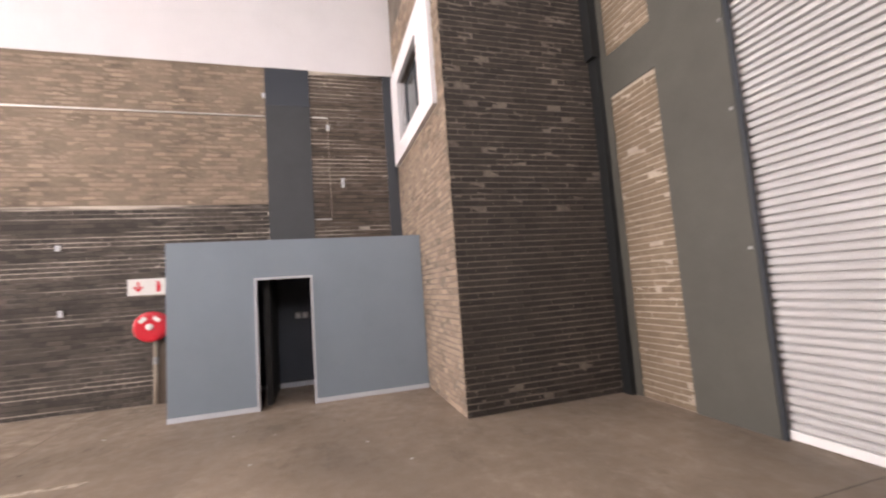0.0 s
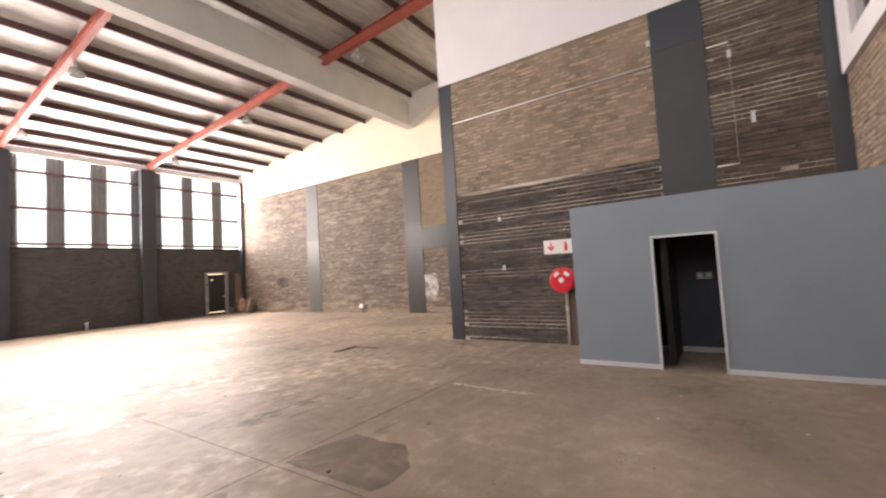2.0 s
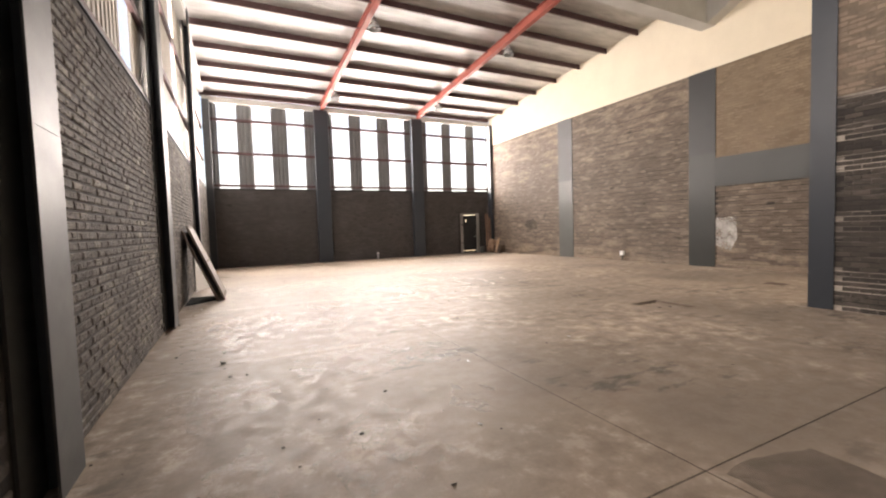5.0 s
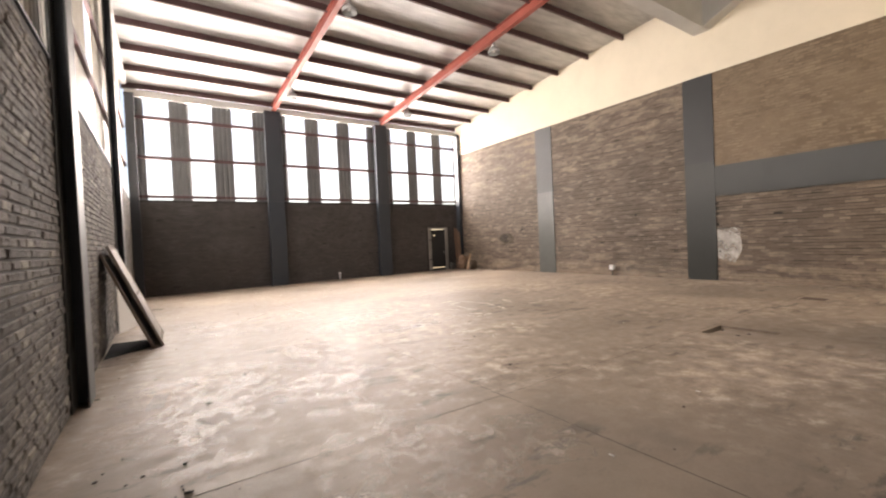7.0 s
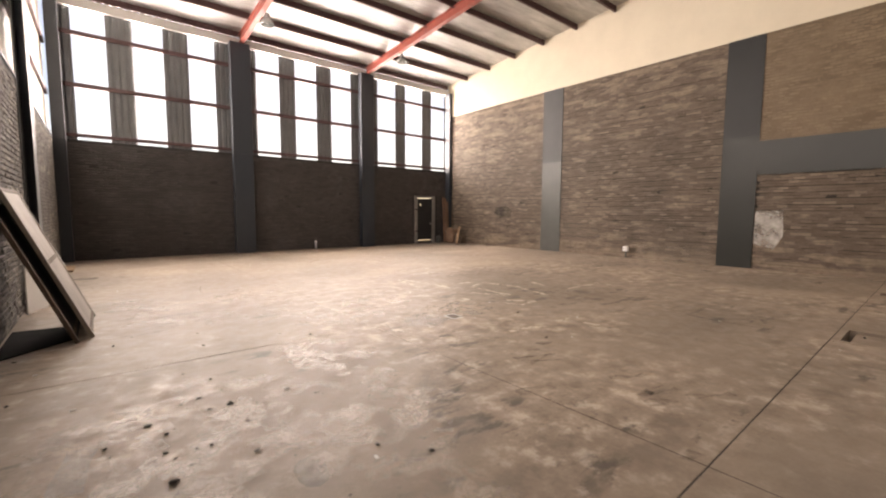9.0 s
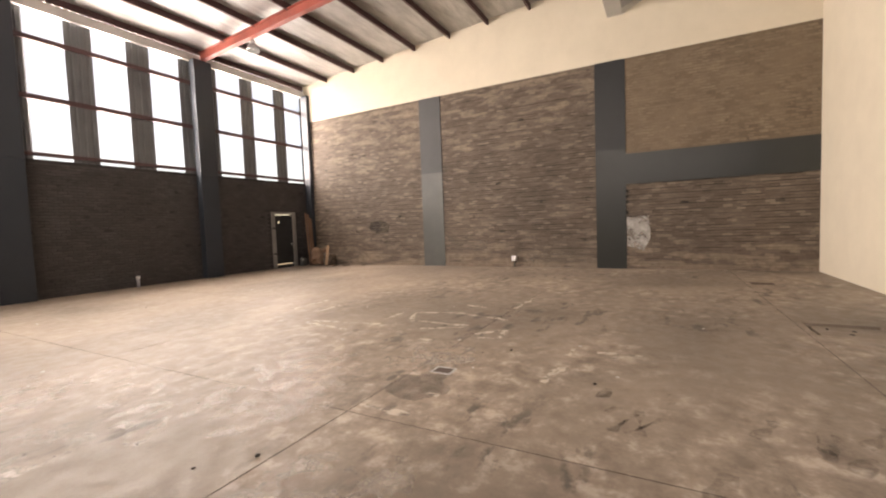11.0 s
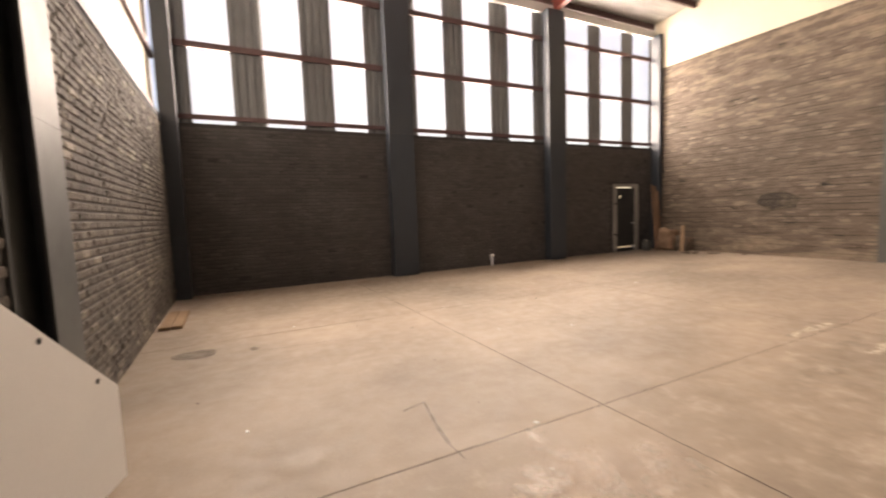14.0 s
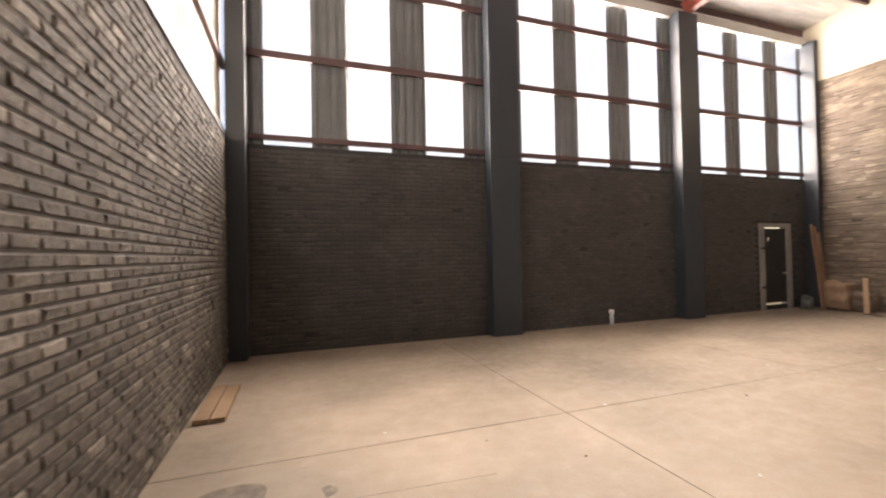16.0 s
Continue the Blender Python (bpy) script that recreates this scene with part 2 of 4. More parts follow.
def floor_mat():
    m, nt, b, co = shader("power_floated_concrete", 0.45)
    b.inputs["Specular IOR Level"].default_value = 0.24
    c = ramp(nt, tex(nt, co, 0.3, 5, 0.55), [(0.35, (0.225, 0.184, 0.146)), (0.5, (0.295, 0.238, 0.187)), (0.65, (0.365, 0.294, 0.231))])
    xyz = nt.nodes.new("ShaderNodeSeparateXYZ")
    nt.links.new(co.outputs["Position"], xyz.inputs[0])
    worn = nt.nodes.new("ShaderNodeMapRange")
    worn.inputs["From Min"].default_value, worn.inputs["From Max"].default_value = 15.6, 12.5
    worn.inputs["To Min"].default_value = 0.1
    nt.links.new(xyz.outputs[1], worn.inputs["Value"])
    calm = nt.nodes.new("ShaderNodeMapRange")
    calm.inputs["From Min"].default_value, calm.inputs["From Max"].default_value = 0.5, 4.0
    calm.inputs["To Min"].default_value = 0.3
    nt.links.new(xyz.outputs[1], calm.inputs["Value"])
    traffic = mix(nt, 1.0, worn.outputs[0], calm.outputs[0], "MULTIPLY")
    zone = mix(nt, 1.0, traffic, ramp(nt, tex(nt, co, 0.31, 4, 0.6), [(0.42, 0.0), (0.58, 1.0)]), "MULTIPLY")
    # trodden mottling, dark scuffs and pale dust, heavy in some zones only
    c = mix(nt, zone, c, mix(nt, 1.0, c, ramp(nt, tex(nt, co, 3.4, 9, 0.68), [(0.38, 0.66), (0.5, 0.95), (0.62, 1.3)]), "MULTIPLY"))
    c = mix(nt, 0.4, c, ramp(nt, tex(nt, co, 0.7, 9, 0.56, (0.7, 1.2, 1)), [(0.36, 0.66), (0.62, 1.14)]), "MULTIPLY")
    dark = mix(nt, 1.0, ramp(nt, tex(nt, co, 0.42, 3, 0.6), [(0.5, 0.0), (0.58, 1.0)]), ramp(nt, tex(nt, co, 2.4, 8, 0.68, (0.6, 1.4, 1)), [(0.54, 0.0), (0.61, 0.85)]), "MULTIPLY")
    dark = mix(nt, 1.0, dark, traffic, "MULTIPLY")
    c = mix(nt, dark, c, (0.10, 0.085, 0.072))
    pale = mix(nt, 1.0, zone, ramp(nt, tex(nt, co, 3.4, 9, 0.72), [(0.54, 0.0), (0.63, 0.6)]), "MULTIPLY")
    c = mix(nt, pale, c, (0.55, 0.485, 0.41))
    c = mix(nt, 0.16, c, ramp(nt, tex(nt, co, 40, 5, 0.7), [(0.3, 0.5), (0.65, 1.12)]), "MULTIPLY")
    nt.links.new(c, b.inputs["Base Color"])
    nt.links.new(ramp(nt, tex(nt, co, 5.5, 9, 0.7), [(0.36, 0.68), (0.6, 0.44)]), b.inputs["Roughness"])
    bump(nt, b, tex(nt, co, 16, 7, 0.65), 0.1, 0.006)
    return m


def sheet_mat():
    m, nt, b, co = shader("translucent_sheet", 0.3)
    out = nt.nodes["Material Output"]
    tr = nt.nodes.new("ShaderNodeBsdfTransparent")
    mx = nt.nodes.new("ShaderNodeMixShader")
    mx.inputs[0].default_value = 0.12
    b.inputs["Base Color"].default_value = (0.9, 0.92, 0.93, 1)
    nt.links.new(tr.outputs[0], mx.inputs[1])
    nt.links.new(b.outputs[0], mx.inputs[2])
    nt.links.new(mx.outputs[0], out.inputs[0])
    return m


def glass_mat():
    m, nt, b, co = shader("window_glass", 0.05)
    b.inputs["Base Color"].default_value = (0.55, 0.6, 0.62, 1)
    b.inputs["Transmission Weight"].default_value = 0.85
    return m


M_FOIL, M_FLOOR, M_SHEET, M_GLASS = foil_mat(), floor_mat(), sheet_mat(), glass_mat()


# ---- mesh helpers ----
def box(bm, x0, y0, z0, x1, y1, z1, bevel=0.0):
    r = bmesh.ops.create_cube(bm, size=1, matrix=Matrix.Translation(((x0 + x1) / 2, (y0 + y1) / 2, (z0 + z1) / 2)) @ Matrix.Diagonal((abs(x1 - x0), abs(y1 - y0), abs(z1 - z0), 1)))
    if bevel:
        es = list({e for v in r["verts"] for e in v.link_edges})
        bmesh.ops.bevel(bm, geom=es, offset=bevel, segments=2, affect="EDGES", profile=0.6)
    return r["verts"]


def bar(bm, a, b, w, h, bevel=0.0, roll=0.0):
    """A straight bar of section w x h from a to b."""
    a, b = Vector(a), Vector(b)
    d = b - a
    m = Matrix.Translation((a + b) / 2) @ d.to_track_quat("Z", "Y").to_matrix().to_4x4() @ Matrix.Rotation(roll, 4, "Z")
    r = bmesh.ops.create_cube(bm, size=1, matrix=m @ Matrix.Diagonal((w, h, d.length, 1)))
    if bevel:
        bmesh.ops.bevel(bm, geom=list({e for v in r["verts"] for e in v.link_edges}), offset=bevel, segments=2, affect="EDGES")


def tube(bm, a, b, r0, r1=None, seg=20):
    a, b = Vector(a), Vector(b)
    d = b - a
    m = Matrix.Translation((a + b) / 2) @ d.to_track_quat("Z", "Y").to_matrix().to_4x4()
    bmesh.ops.create_cone(bm, cap_ends=True, segments=seg, radius1=r0, radius2=r0 if r1 is None else r1, depth=d.length, matrix=m)


def beam_i(bm, a, b, w, h, tf=0.015, tw=0.012, up=Vector((0, 0, 1))):
    """An I-section from a to b."""
    a, b = Vector(a), Vector(b)
    d = (b - a).normalized()
    side = d.cross(up).normalized()
    u = side.cross(d).normalized()
    m = Matrix((side, u, d)).transposed().to_4x4()
    L = (b - a).length
    for cx, cy, sx, sy in ((0, h / 2 - tf / 2, w, tf), (0, -h / 2 + tf / 2, w, tf), (0, 0, tw, h - 2 * tf)):
        mm = Matrix.Translation((a + b) / 2) @ m @ Matrix.Translation((cx, cy, 0)) @ Matrix.Diagonal((sx, sy, L, 1))
        bmesh.ops.create_cube(bm, size=1, matrix=mm)


def part(name, bm, material, parent=None, label="", smooth=False):
    me = bpy.data.meshes.new(name)
    bmesh.ops.recalc_face_normals(bm, faces=bm.faces[:])
    bm.to_mesh(me)
    bm.free()
    me.materials.append(material)
    if smooth:
        me.shade_smooth()
    ob = new(name, me)
    if parent:
        ob.parent = parent
    if label:
        tagged(ob, label)
    return ob


def quick(name, boxes, material, parent=None, label="", bevel=0.0):
    bm = bmesh.new()
    for b in boxes:
        box(bm, *b, bevel=bevel)
    return part(name, bm, material, parent, label)


def thing(name, label, category, group="", kind="", at=(0, 0, 0)):
    e = new(name)
    e.location = at
    return tagged(e, label, category, group, kind)


def corrugated(bm, x0, x1, z0, z1, y, pitch=0.19, depth=0.035):
    """A ribbed sheet in the plane y, ribs upright."""
    xs, ys = [], []
    x = x0
    while x < x1 - 1e-4:
        for f, d in ((0, 0), (0.55, 0), (0.65, depth), (0.9, depth)):
            xs.append(min(x + f * pitch, x1))
            ys.append(y + d)
        x += pitch
    xs.append(x1)
    ys.append(y)
    lo = [bm.verts.new((a, b, z0)) for a, b in zip(xs, ys)]
    hi = [bm.verts.new((a, b, z1)) for a, b in zip(xs, ys)]
    for i in range(len(xs) - 1):
        if xs[i + 1] - xs[i] > 1e-5:
            bm.faces.new((lo[i], lo[i + 1], hi[i + 1], hi[i]))


# ---- brickwork ----
BL, BH, JT = 0.222, 0.072, 0.0135
COURSE = BH + JT
rng = np.random.default_rng(7)


def lay_bricks(u0, u1, z0, z1, skip=None, gap=0.008):
    """The bricks (u, z, length) of a stretcher bond that fills the field."""
    out = []
    n0, n1 = math.ceil((z0 - 0.004) / COURSE), math.floor((z1 + 0.01) / COURSE)
    for n in range(n0, n1):
        u = u0 - (n % 2) * (BL + gap) / 2
        while u < u1:
            a, b = max(u, u0), min(u + BL, u1)
            if b - a > 0.04 and not (skip and skip((a + b) / 2, n * COURSE + BH / 2)):
                out.append((a, n * COURSE + JT * 0.5, b - a))
            u += BL + gap
    return out


def brick_verts(l, h, d, j, c=0.007):
    """Eight front corners of a worn brick (outer and inset face) and four back ones."""
    return [(0, 0, 0), (l, 0, 0), (l, 0, h), (0, 0, h),
            (0, d - c, 0), (l, d - c, 0), (l, d - c, h), (0, d - c, h),
            (c + j[0], d + j[4], c), (l - c + j[1], d + j[5], c + j[2]), (l - c, d + j[6], h - c), (c, d + j[7], h - c + j[3])]


BF = [(0, 1, 5, 4), (1, 2, 6, 5), (2, 3, 7, 6), (3, 0, 4, 7), (4, 5, 9, 8), (5, 6, 10, 9), (6, 7, 11, 10), (7, 4, 8, 11), (8, 9, 10, 11)]


def brickwork(name, parent, bricks, place, proud, material, rough=0.003, c=0.007):
    """Joined bricks; place(u, d, z) gives the world point, d out of the wall."""
    vs, fs = [], []
    for u, z, l in bricks:
        k = len(vs)
        j = rng.normal(0, rough, 8)
        out = proud + rng.normal(0, rough)
        for a, d, h in brick_verts(l, BH, out, j, c):
            vs.append(place(u + a, d, z + h))
        fs += [tuple(k + i for i in f) for f in BF]
    me = bpy.data.meshes.new(name)
    me.from_pydata(vs, [], fs)
    me.materials.append(material)
    ob = new(name, me)
    ob.parent = parent
    tagged(ob, kind="stuff")
    return ob


def one_by_one(parent, bricks, place, material, proud=0.008, c=0.007):
    """The bricks nearest to the walk, each an object of its own on shared meshes."""
    shapes = {}
    for i, (u, z, l) in enumerate(bricks):
        key = (round(l, 2), i % 6)
        if key not in shapes:
            o = Vector(place(0, 0, 0))
            me = bpy.data.meshes.new("brick")
            me.from_pydata([Vector(place(a, d, h)) - o for a, d, h in brick_verts(l, BH, proud, rng.normal(0, 0.003, 8), c)], [], BF)
            me.materials.append(material)
            shapes[key] = me
        ob = new("brick", shapes[key])
        ob.parent = parent
        ob.location = place(u, rng.normal(0, 0.0015), z)


def split_near(bricks, u0, u1, z0, z1):
    near = [b for b in bricks if u0 <= b[0] < u1 and z0 <= b[1] < z1][:300]
    keep = set(near)
    return near, [b for b in bricks if b not in keep]


NEAR = []  # (wall, bricks, place, material, depth and rounding), laid at the end


def roof_z(y):
    return 8.44 + (YF - y) * 0.073


# ---- large structure ----
JX, JY = [0.0, 3.88, 8.1, 12.3, 16.2], [-6.2, -1.9, 2.34, 6.57, 10.8, 15.04, 19.05, 23.6]
floor = tagged(quick("floor", [(-0.3, -6.3, -0.6, 16.3, 23.8, -0.26)], M_BLACK), "brown-grey power-floated concrete slab floor, stained and dusty", "floor", kind="structure")
HX, HY = (8.2, 8.96), (5.62, 6.48)
for i in range(4):
    for k in range(7):
        bm = bmesh.new()
        g = 0.0055
        if k == 0 or (k == 1 and i > 1):
            continue
        x0, x1, y0, y1 = JX[i] + g, JX[i + 1] - g, JY[k] + g, JY[k + 1] - g
        if k == 1:
            y0, x1 = JY[0], x1 if i == 0 else JX[4]
        if i == 0:
            x0 = -0.2
        if (i, k) == (2, 2):
            for b in ((x0, y0, x1, HY[0]), (x0, HY[1], x1, y1), (x0, HY[0], HX[0], HY[1]), (HX[1], HY[0], x1, HY[1])):
                box(bm, b[0], b[1], -0.25, b[2], b[3], 0)
        else:
            box(bm, x0, y0, -0.25, x1, y1, 0)
        part("slab", bm, M_FLOOR, floor)


bm = bmesh.new()
for x in JX[1:4]:
    box(bm, x - 0.005, JY[0], -0.25, x + 0.005, JY[-1], -0.003)
for y in JY[2:7]:
    for xa, xb in zip([-0.2] + JX[1:4], JX[1:4] + [16.2]):
        box(bm, xa + 0.008, y - 0.005, -0.25, xb - 0.008, y + 0.005, -0.003)
part("joint_filler", bm, M_BLACK, floor, "dark sealant in the slab joints")


def mortar_wall(name, boxes, material, label):
    return tagged(quick(name, boxes, material), label, "wall", kind="structure")


LB, LD = 0.008, 0.012  # mortar faces stand this far behind the bricks
# left wall
wall_left = mortar_wall("wall_left", [(-0.25, YB, 0, -LD, YF + 0.25, SILL)], M_MORTAR, "weathered grey-brown face brick wall with recessed joints")
PIERS = ((4.05, 4.5), (9.33, 9.8), (16.06, 16.54))


def on_left(u, d, z):
    return (d - LD, u, z)


left_bricks = lay_bricks(YB, YF, 0, SILL, lambda u, z: any(a - 0.22 < u < b + 0.02 for a, b in PIERS), 0.006)
near, rest = split_near(left_bricks, 16.75, 19.6, 0.55, 2.35)
NEAR.append((wall_left, near, on_left, M_BRICK_L, LD, 0.011))
brickwork("brickwork", wall_left, rest, on_left, LD, M_BRICK_L, 0.003, 0.011)

# far wall
wall_far = mortar_wall("wall_far", [(-0.25, YF + LB, 0, 13.63, YF + 0.25, SILL), (14.98, YF + LB, 0, XR + 0.25, YF + 0.25, SILL), (13.63, YF + LB, 2.5, 14.98, YF + 0.25, SILL)], M_MORTAR_F, "brick wall painted near-black below the strip windows")


def on_far(u, d, z):
    return (u, YF + LB - d, z)


near, rest = split_near(lay_bricks(0.0, XR, 0, SILL, lambda u, z: 13.5 < u < 15.1 and z < 2.55), 0.5, 5.0, 0.8, 2.1)
NEAR.append((wall_far, near, on_far, M_BRICK_F))
brickwork("brickwork", wall_far, rest, on_far, LB, M_BRICK_F)

# right wall: brick below, cream above, grey bands between
PY1, PY2 = (16.06, 17.03), (9.35, 10.27)
ZC, ZB0, ZB1 = 6.74, 2.76, 3.72
wall_right = mortar_wall("wall_right", [(XR + LB, 4.4, 0, XR + 0.3, YF, ZC)], M_MORTAR_R, "tall brown brick wall with pale mortar smears and grey painted bands")


def on_right(u, d, z):
    return (XR + LB - d, u, z)


def band_skip(u, z):
    return PY1[0] < u < PY1[1] or PY2[0] < u < PY2[1] or (u < PY2[0] and ZB0 < z < ZB1)


def paired(bricks):
    """Every second bed joint squeezed shut, the next one raked wide."""
    return [(u, z - 0.007 * (round((z - JT * 0.5) / COURSE) % 2), l) for u, z, l in bricks]


brickwork("brickwork", wall_right, paired(lay_bricks(4.5, YF, 0, ZC, lambda u, z: band_skip(u, z) or (u < PY2[0] and z > ZB1), 0.0)), on_right, LB, M_BRICK_R, 0.0025)
brickwork("brickwork_upper", wall_right, lay_bricks(4.5, PY2[0], ZB1, ZC), on_right, LB, M_BRICK_U)
quick("flush_mortar", [(XR + 0.0015, 4.5, ZB1, XR + LB + 0.01, PY2[0], ZC)], M_MORTAR_U, wall_right, "flush ochre mortar")
cream = tagged(quick("wall_right_upper", [(XR + 0.006, 4.4, ZC, XR + 0.3, YF, 10.2)], M_CREAM), "smooth cream painted upper wall under the roof", "wall", kind="structure")


def band(name, boxes, mat, label):
    return tagged(quick(name, boxes, mat), label, "wall band", kind="structure")


band("trim_pilaster_1", [(XR - 0.02, PY1[0], 3.75, XR + LB, PY1[1], ZC)], M_PIL_B, "slate grey painted pilaster on a brick wall")
band("trim_pilaster_1_low", [(XR - 0.02, PY1[0], 0, XR + LB, PY1[1], 3.75)], M_PIL_L, "lower pilaster in paler grey undercoat")
band("trim_pilaster_2", [(XR - 0.02, PY2[0], 3.9, XR + LB, PY2[1], ZC)], M_PIL, "slate grey painted pilaster on a brick wall")
band("trim_pilaster_2_low", [(XR - 0.02, PY2[0], 0, XR + LB, PY2[1], 3.9)], M_PIL_G, "lower pilaster in glossier greenish slate paint")
band("trim_beam", [(XR - 0.018, 4.5, ZB0, XR + LB, PY2[0], ZB1)], M_PIL_G, "slate grey painted concrete band across brick wall")

# brick block that narrows the front of the hall
BY = 4.52
wall_block = mortar_wall("wall_block", [(XB + LB, -3.2, 0, XR + 0.3, BY - 0.012, 6.57)], M_MORTAR_D, "brick block wall, tan above and blackened below")


def on_block(u, d, z):
    return (XB + LB - d, u, z)


def block_skip(u, z):
    return u > 4.16 or -1.37 < u < -0.49 or u < -2.95 or (u < 0.86 and z < 2.6)


near, rest = split_near(lay_bricks(-1.37, BY, 0, 3.62, block_skip, 0.004), 0.86, 4.2, 0.9, 2.7)
NEAR.append((wall_block, near, on_block, M_BRICK_D))
brickwork("brickwork_lower", wall_block, rest, on_block, LB, M_BRICK_D, 0.002)
brickwork("brickwork_upper", wall_block, lay_bricks(-0.49, BY, 3.62, 6.57, block_skip, 0.004), on_block, LB, M_BRICK_T)
brickwork("brickwork_side", wall_block, lay_bricks(-2.95, -1.37, 2.6, 6.57, None, 0.004), on_block, LB, M_BRICK_S)
quick("flush_mortar", [(XB + 0.0015, -0.49, 3.66, XB + LB + 0.01, 4.16, 6.565)], M_MORTAR_B, wall_block, "flush tan mortar")
tagged(quick("wall_block_end", [(XB + LB + 0.203, BY - 0.0115, 0, XR + 0.004, BY + 0.004, 10.2)], M_CREAM), "smooth cream painted end wall of the brick block", "wall", kind="structure")
tagged(quick("wall_block_upper", [(XB, -3.2, 6.57, XR + 0.3, BY, 11.2)], M_WHITE_WALL), "smooth white painted upper wall above the brick", "wall", kind="structure")
band("trim_block_corner", [(XB - 0.015, 4.16, 0, XB + LB + 0.2, BY, 6.57)], M_COL, "dark grey painted corner pier of brick wall")
band("trim_block_band", [(XB - 0.012, -1.37, 2.7, XB + LB, -0.49, 5.75)], M_PIL_M, "slate grey painted pilaster above the partition")
band("trim_block_band_top", [(XB - 0.012, -1.37, 5.754, XB + LB, -0.49, 6.57)], M_COL, "darker blue-grey top of pilaster")
band("trim_block_edge", [(XB - 0.012, -3.2, 2.7, XB + LB, -2.95, 6.57)], M_COL, "dark blue-grey corner pilaster")

# brick projection beside the roller door
XJ, YJ = 6.86, -3.2
WX, WZ = (8.0, 9.73), (4.8, 6.05)
wall_proj = mortar_wall("wall_projection", [(XJ + LB, YB - 0.2, 0, XJ + 0.25, YJ - LB, 11), (XJ + 0.25, YJ - 0.25, 0, 10.8, YJ - LB, WZ[0]), (XJ + 0.25, YJ - 0.25, WZ[1], 10.8, YJ - LB, 11), (XJ + 0.25, YJ - 0.25, WZ[0], WX[0], YJ - LB, WZ[1]), (WX[1], YJ - 0.25, WZ[0], 10.8, YJ - LB, WZ[1])], M_MORTAR_P, "brown brick tower wall beside the roller door, shade put into its dark front")


def on_front(u, d, z):
    return (XJ + LB - d, u, z)


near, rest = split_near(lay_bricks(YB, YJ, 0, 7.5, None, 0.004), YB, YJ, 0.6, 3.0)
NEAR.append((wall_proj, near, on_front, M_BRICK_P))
# front face set darker than the side for how the light falls
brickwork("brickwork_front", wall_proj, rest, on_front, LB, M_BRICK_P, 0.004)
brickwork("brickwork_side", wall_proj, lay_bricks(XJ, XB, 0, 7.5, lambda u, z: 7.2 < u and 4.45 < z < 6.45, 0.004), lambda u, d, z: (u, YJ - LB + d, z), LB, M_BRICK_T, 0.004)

# back wall with roller door
wall_back = mortar_wall("wall_back", [(4.7, YB - 0.3, 0, XJ, YB - LB, 11), (-0.25, YB - 0.3, 4.95, 4.7, YB - LB, 11), (-0.25, YB - 0.3, 0, 0.2, YB - LB, 4.95)], M_MORTAR_T, "brick back wall with olive grey painted surround")
brickwork("brickwork", wall_back, lay_bricks(5.68, 6.55, 0, 4.4, None, 0.004) + lay_bricks(5.68, 6.55, 5.03, 9, None, 0.004), lambda u, d, z: (u, YB - LB + d, z), LB, M_BRICK_U, 0.004)
band("trim_back_surround", [(4.7, YB - LB, 0, 5.68, YB + 0.015, 10), (5.68, YB - LB, 4.4, 6.55, YB + 0.015, 5.03), (6.55, YB - LB, 0, 6.68, YB + 0.015, 10), (0.2, YB - LB, 4.95, 4.7, YB + 0.015, 10)], M_OLIVE, "olive grey painted concrete surround of the door bay")
band("trim_back_corner", [(6.68, YB - 0.01, 0, XJ, YB + 0.1, 5.1), (6.66, YB - 0.01, 5.1, XJ, YB + 0.16, 10)], M_PIL, "dark slate corner column")


def pier(x0, x1, y0, y1, top, split, label):
    root = thing("column", label, "column", "wall columns", at=((x0 + x1) / 2, (y0 + y1) / 2, 0))
    cx, cy = (x0 + x1) / 2, (y0 + y1) / 2
    quick("shaft", [(x0 - cx, y0 - cy, split, x1 - cx, y1 - cy, top)], M_COL, root, bevel=0.006)
    quick("lower_shaft", [(x0 - cx, y0 - cy, 0, x1 - cx, y1 - cy, split)], M_COL_L, root, "duller grey lower part", bevel=0.006)


def make_piers():
    for a, b in PIERS:
        root = thing("steel_column", "tall dark blue-grey gloss painted I-section steel column on brick wall", "column", "wall columns", at=(0, (a + b) / 2, 0))
        h, w = roof_z(b) - 0.2, (b - a) / 2
        quick("front_flange", [(0.124, -w, 2.35, 0.142, w, h)], M_FLANGE_D, root, bevel=0.003)
        quick("lower_front_flange", [(0.124, -w, 0, 0.142, w, 2.35)], M_FLANGE_D, root, "duller lower flange", bevel=0.003)
        # web darker than the flanges: the recess shade is put into its colour
        quick("web", [(0.012, -0.012, 0, 0.124, 0.012, h)], M_COL_L, root)
        quick("back_flange", [(-LB, -w - 0.16, 0, 0.012, w, h)], M_FLANGE_D, root)
    for xa, xb in ((5.03, 5.73), (10.46, 11.12)):
        pier(xa, xb, YF - 0.28, YF + LB, 7.95, 3.8, "tall dark blue-grey painted column between strip windows")
    for xa, xb in ((-LB, 0.3), (15.7, XR)):
        pier(xa, xb, YF - 0.35, YF + LB, 7.95, 3.8, "dark blue-grey painted corner column")


make_piers()

# ---- strip windows ----
FAR_STRIPS = ((0.57, 1.42), (2.13, 2.98), (3.73, 4.58), (6.05, 6.92), (7.58, 8.5), (9.2, 10.13), (11.55, 12.55), (13.15, 14.2), (14.8, 15.7))
# the first three strips, in the front bay, are unseen and added
LEFT_STRIPS = ((-3.6, -2.8), (-1.2, -0.4), (1.2, 2.0), (5.6, 6.2), (7.95, 8.75), (11.2, 12.0), (13.6, 14.4), (17.5, 18.2), (19.7, 20.4))


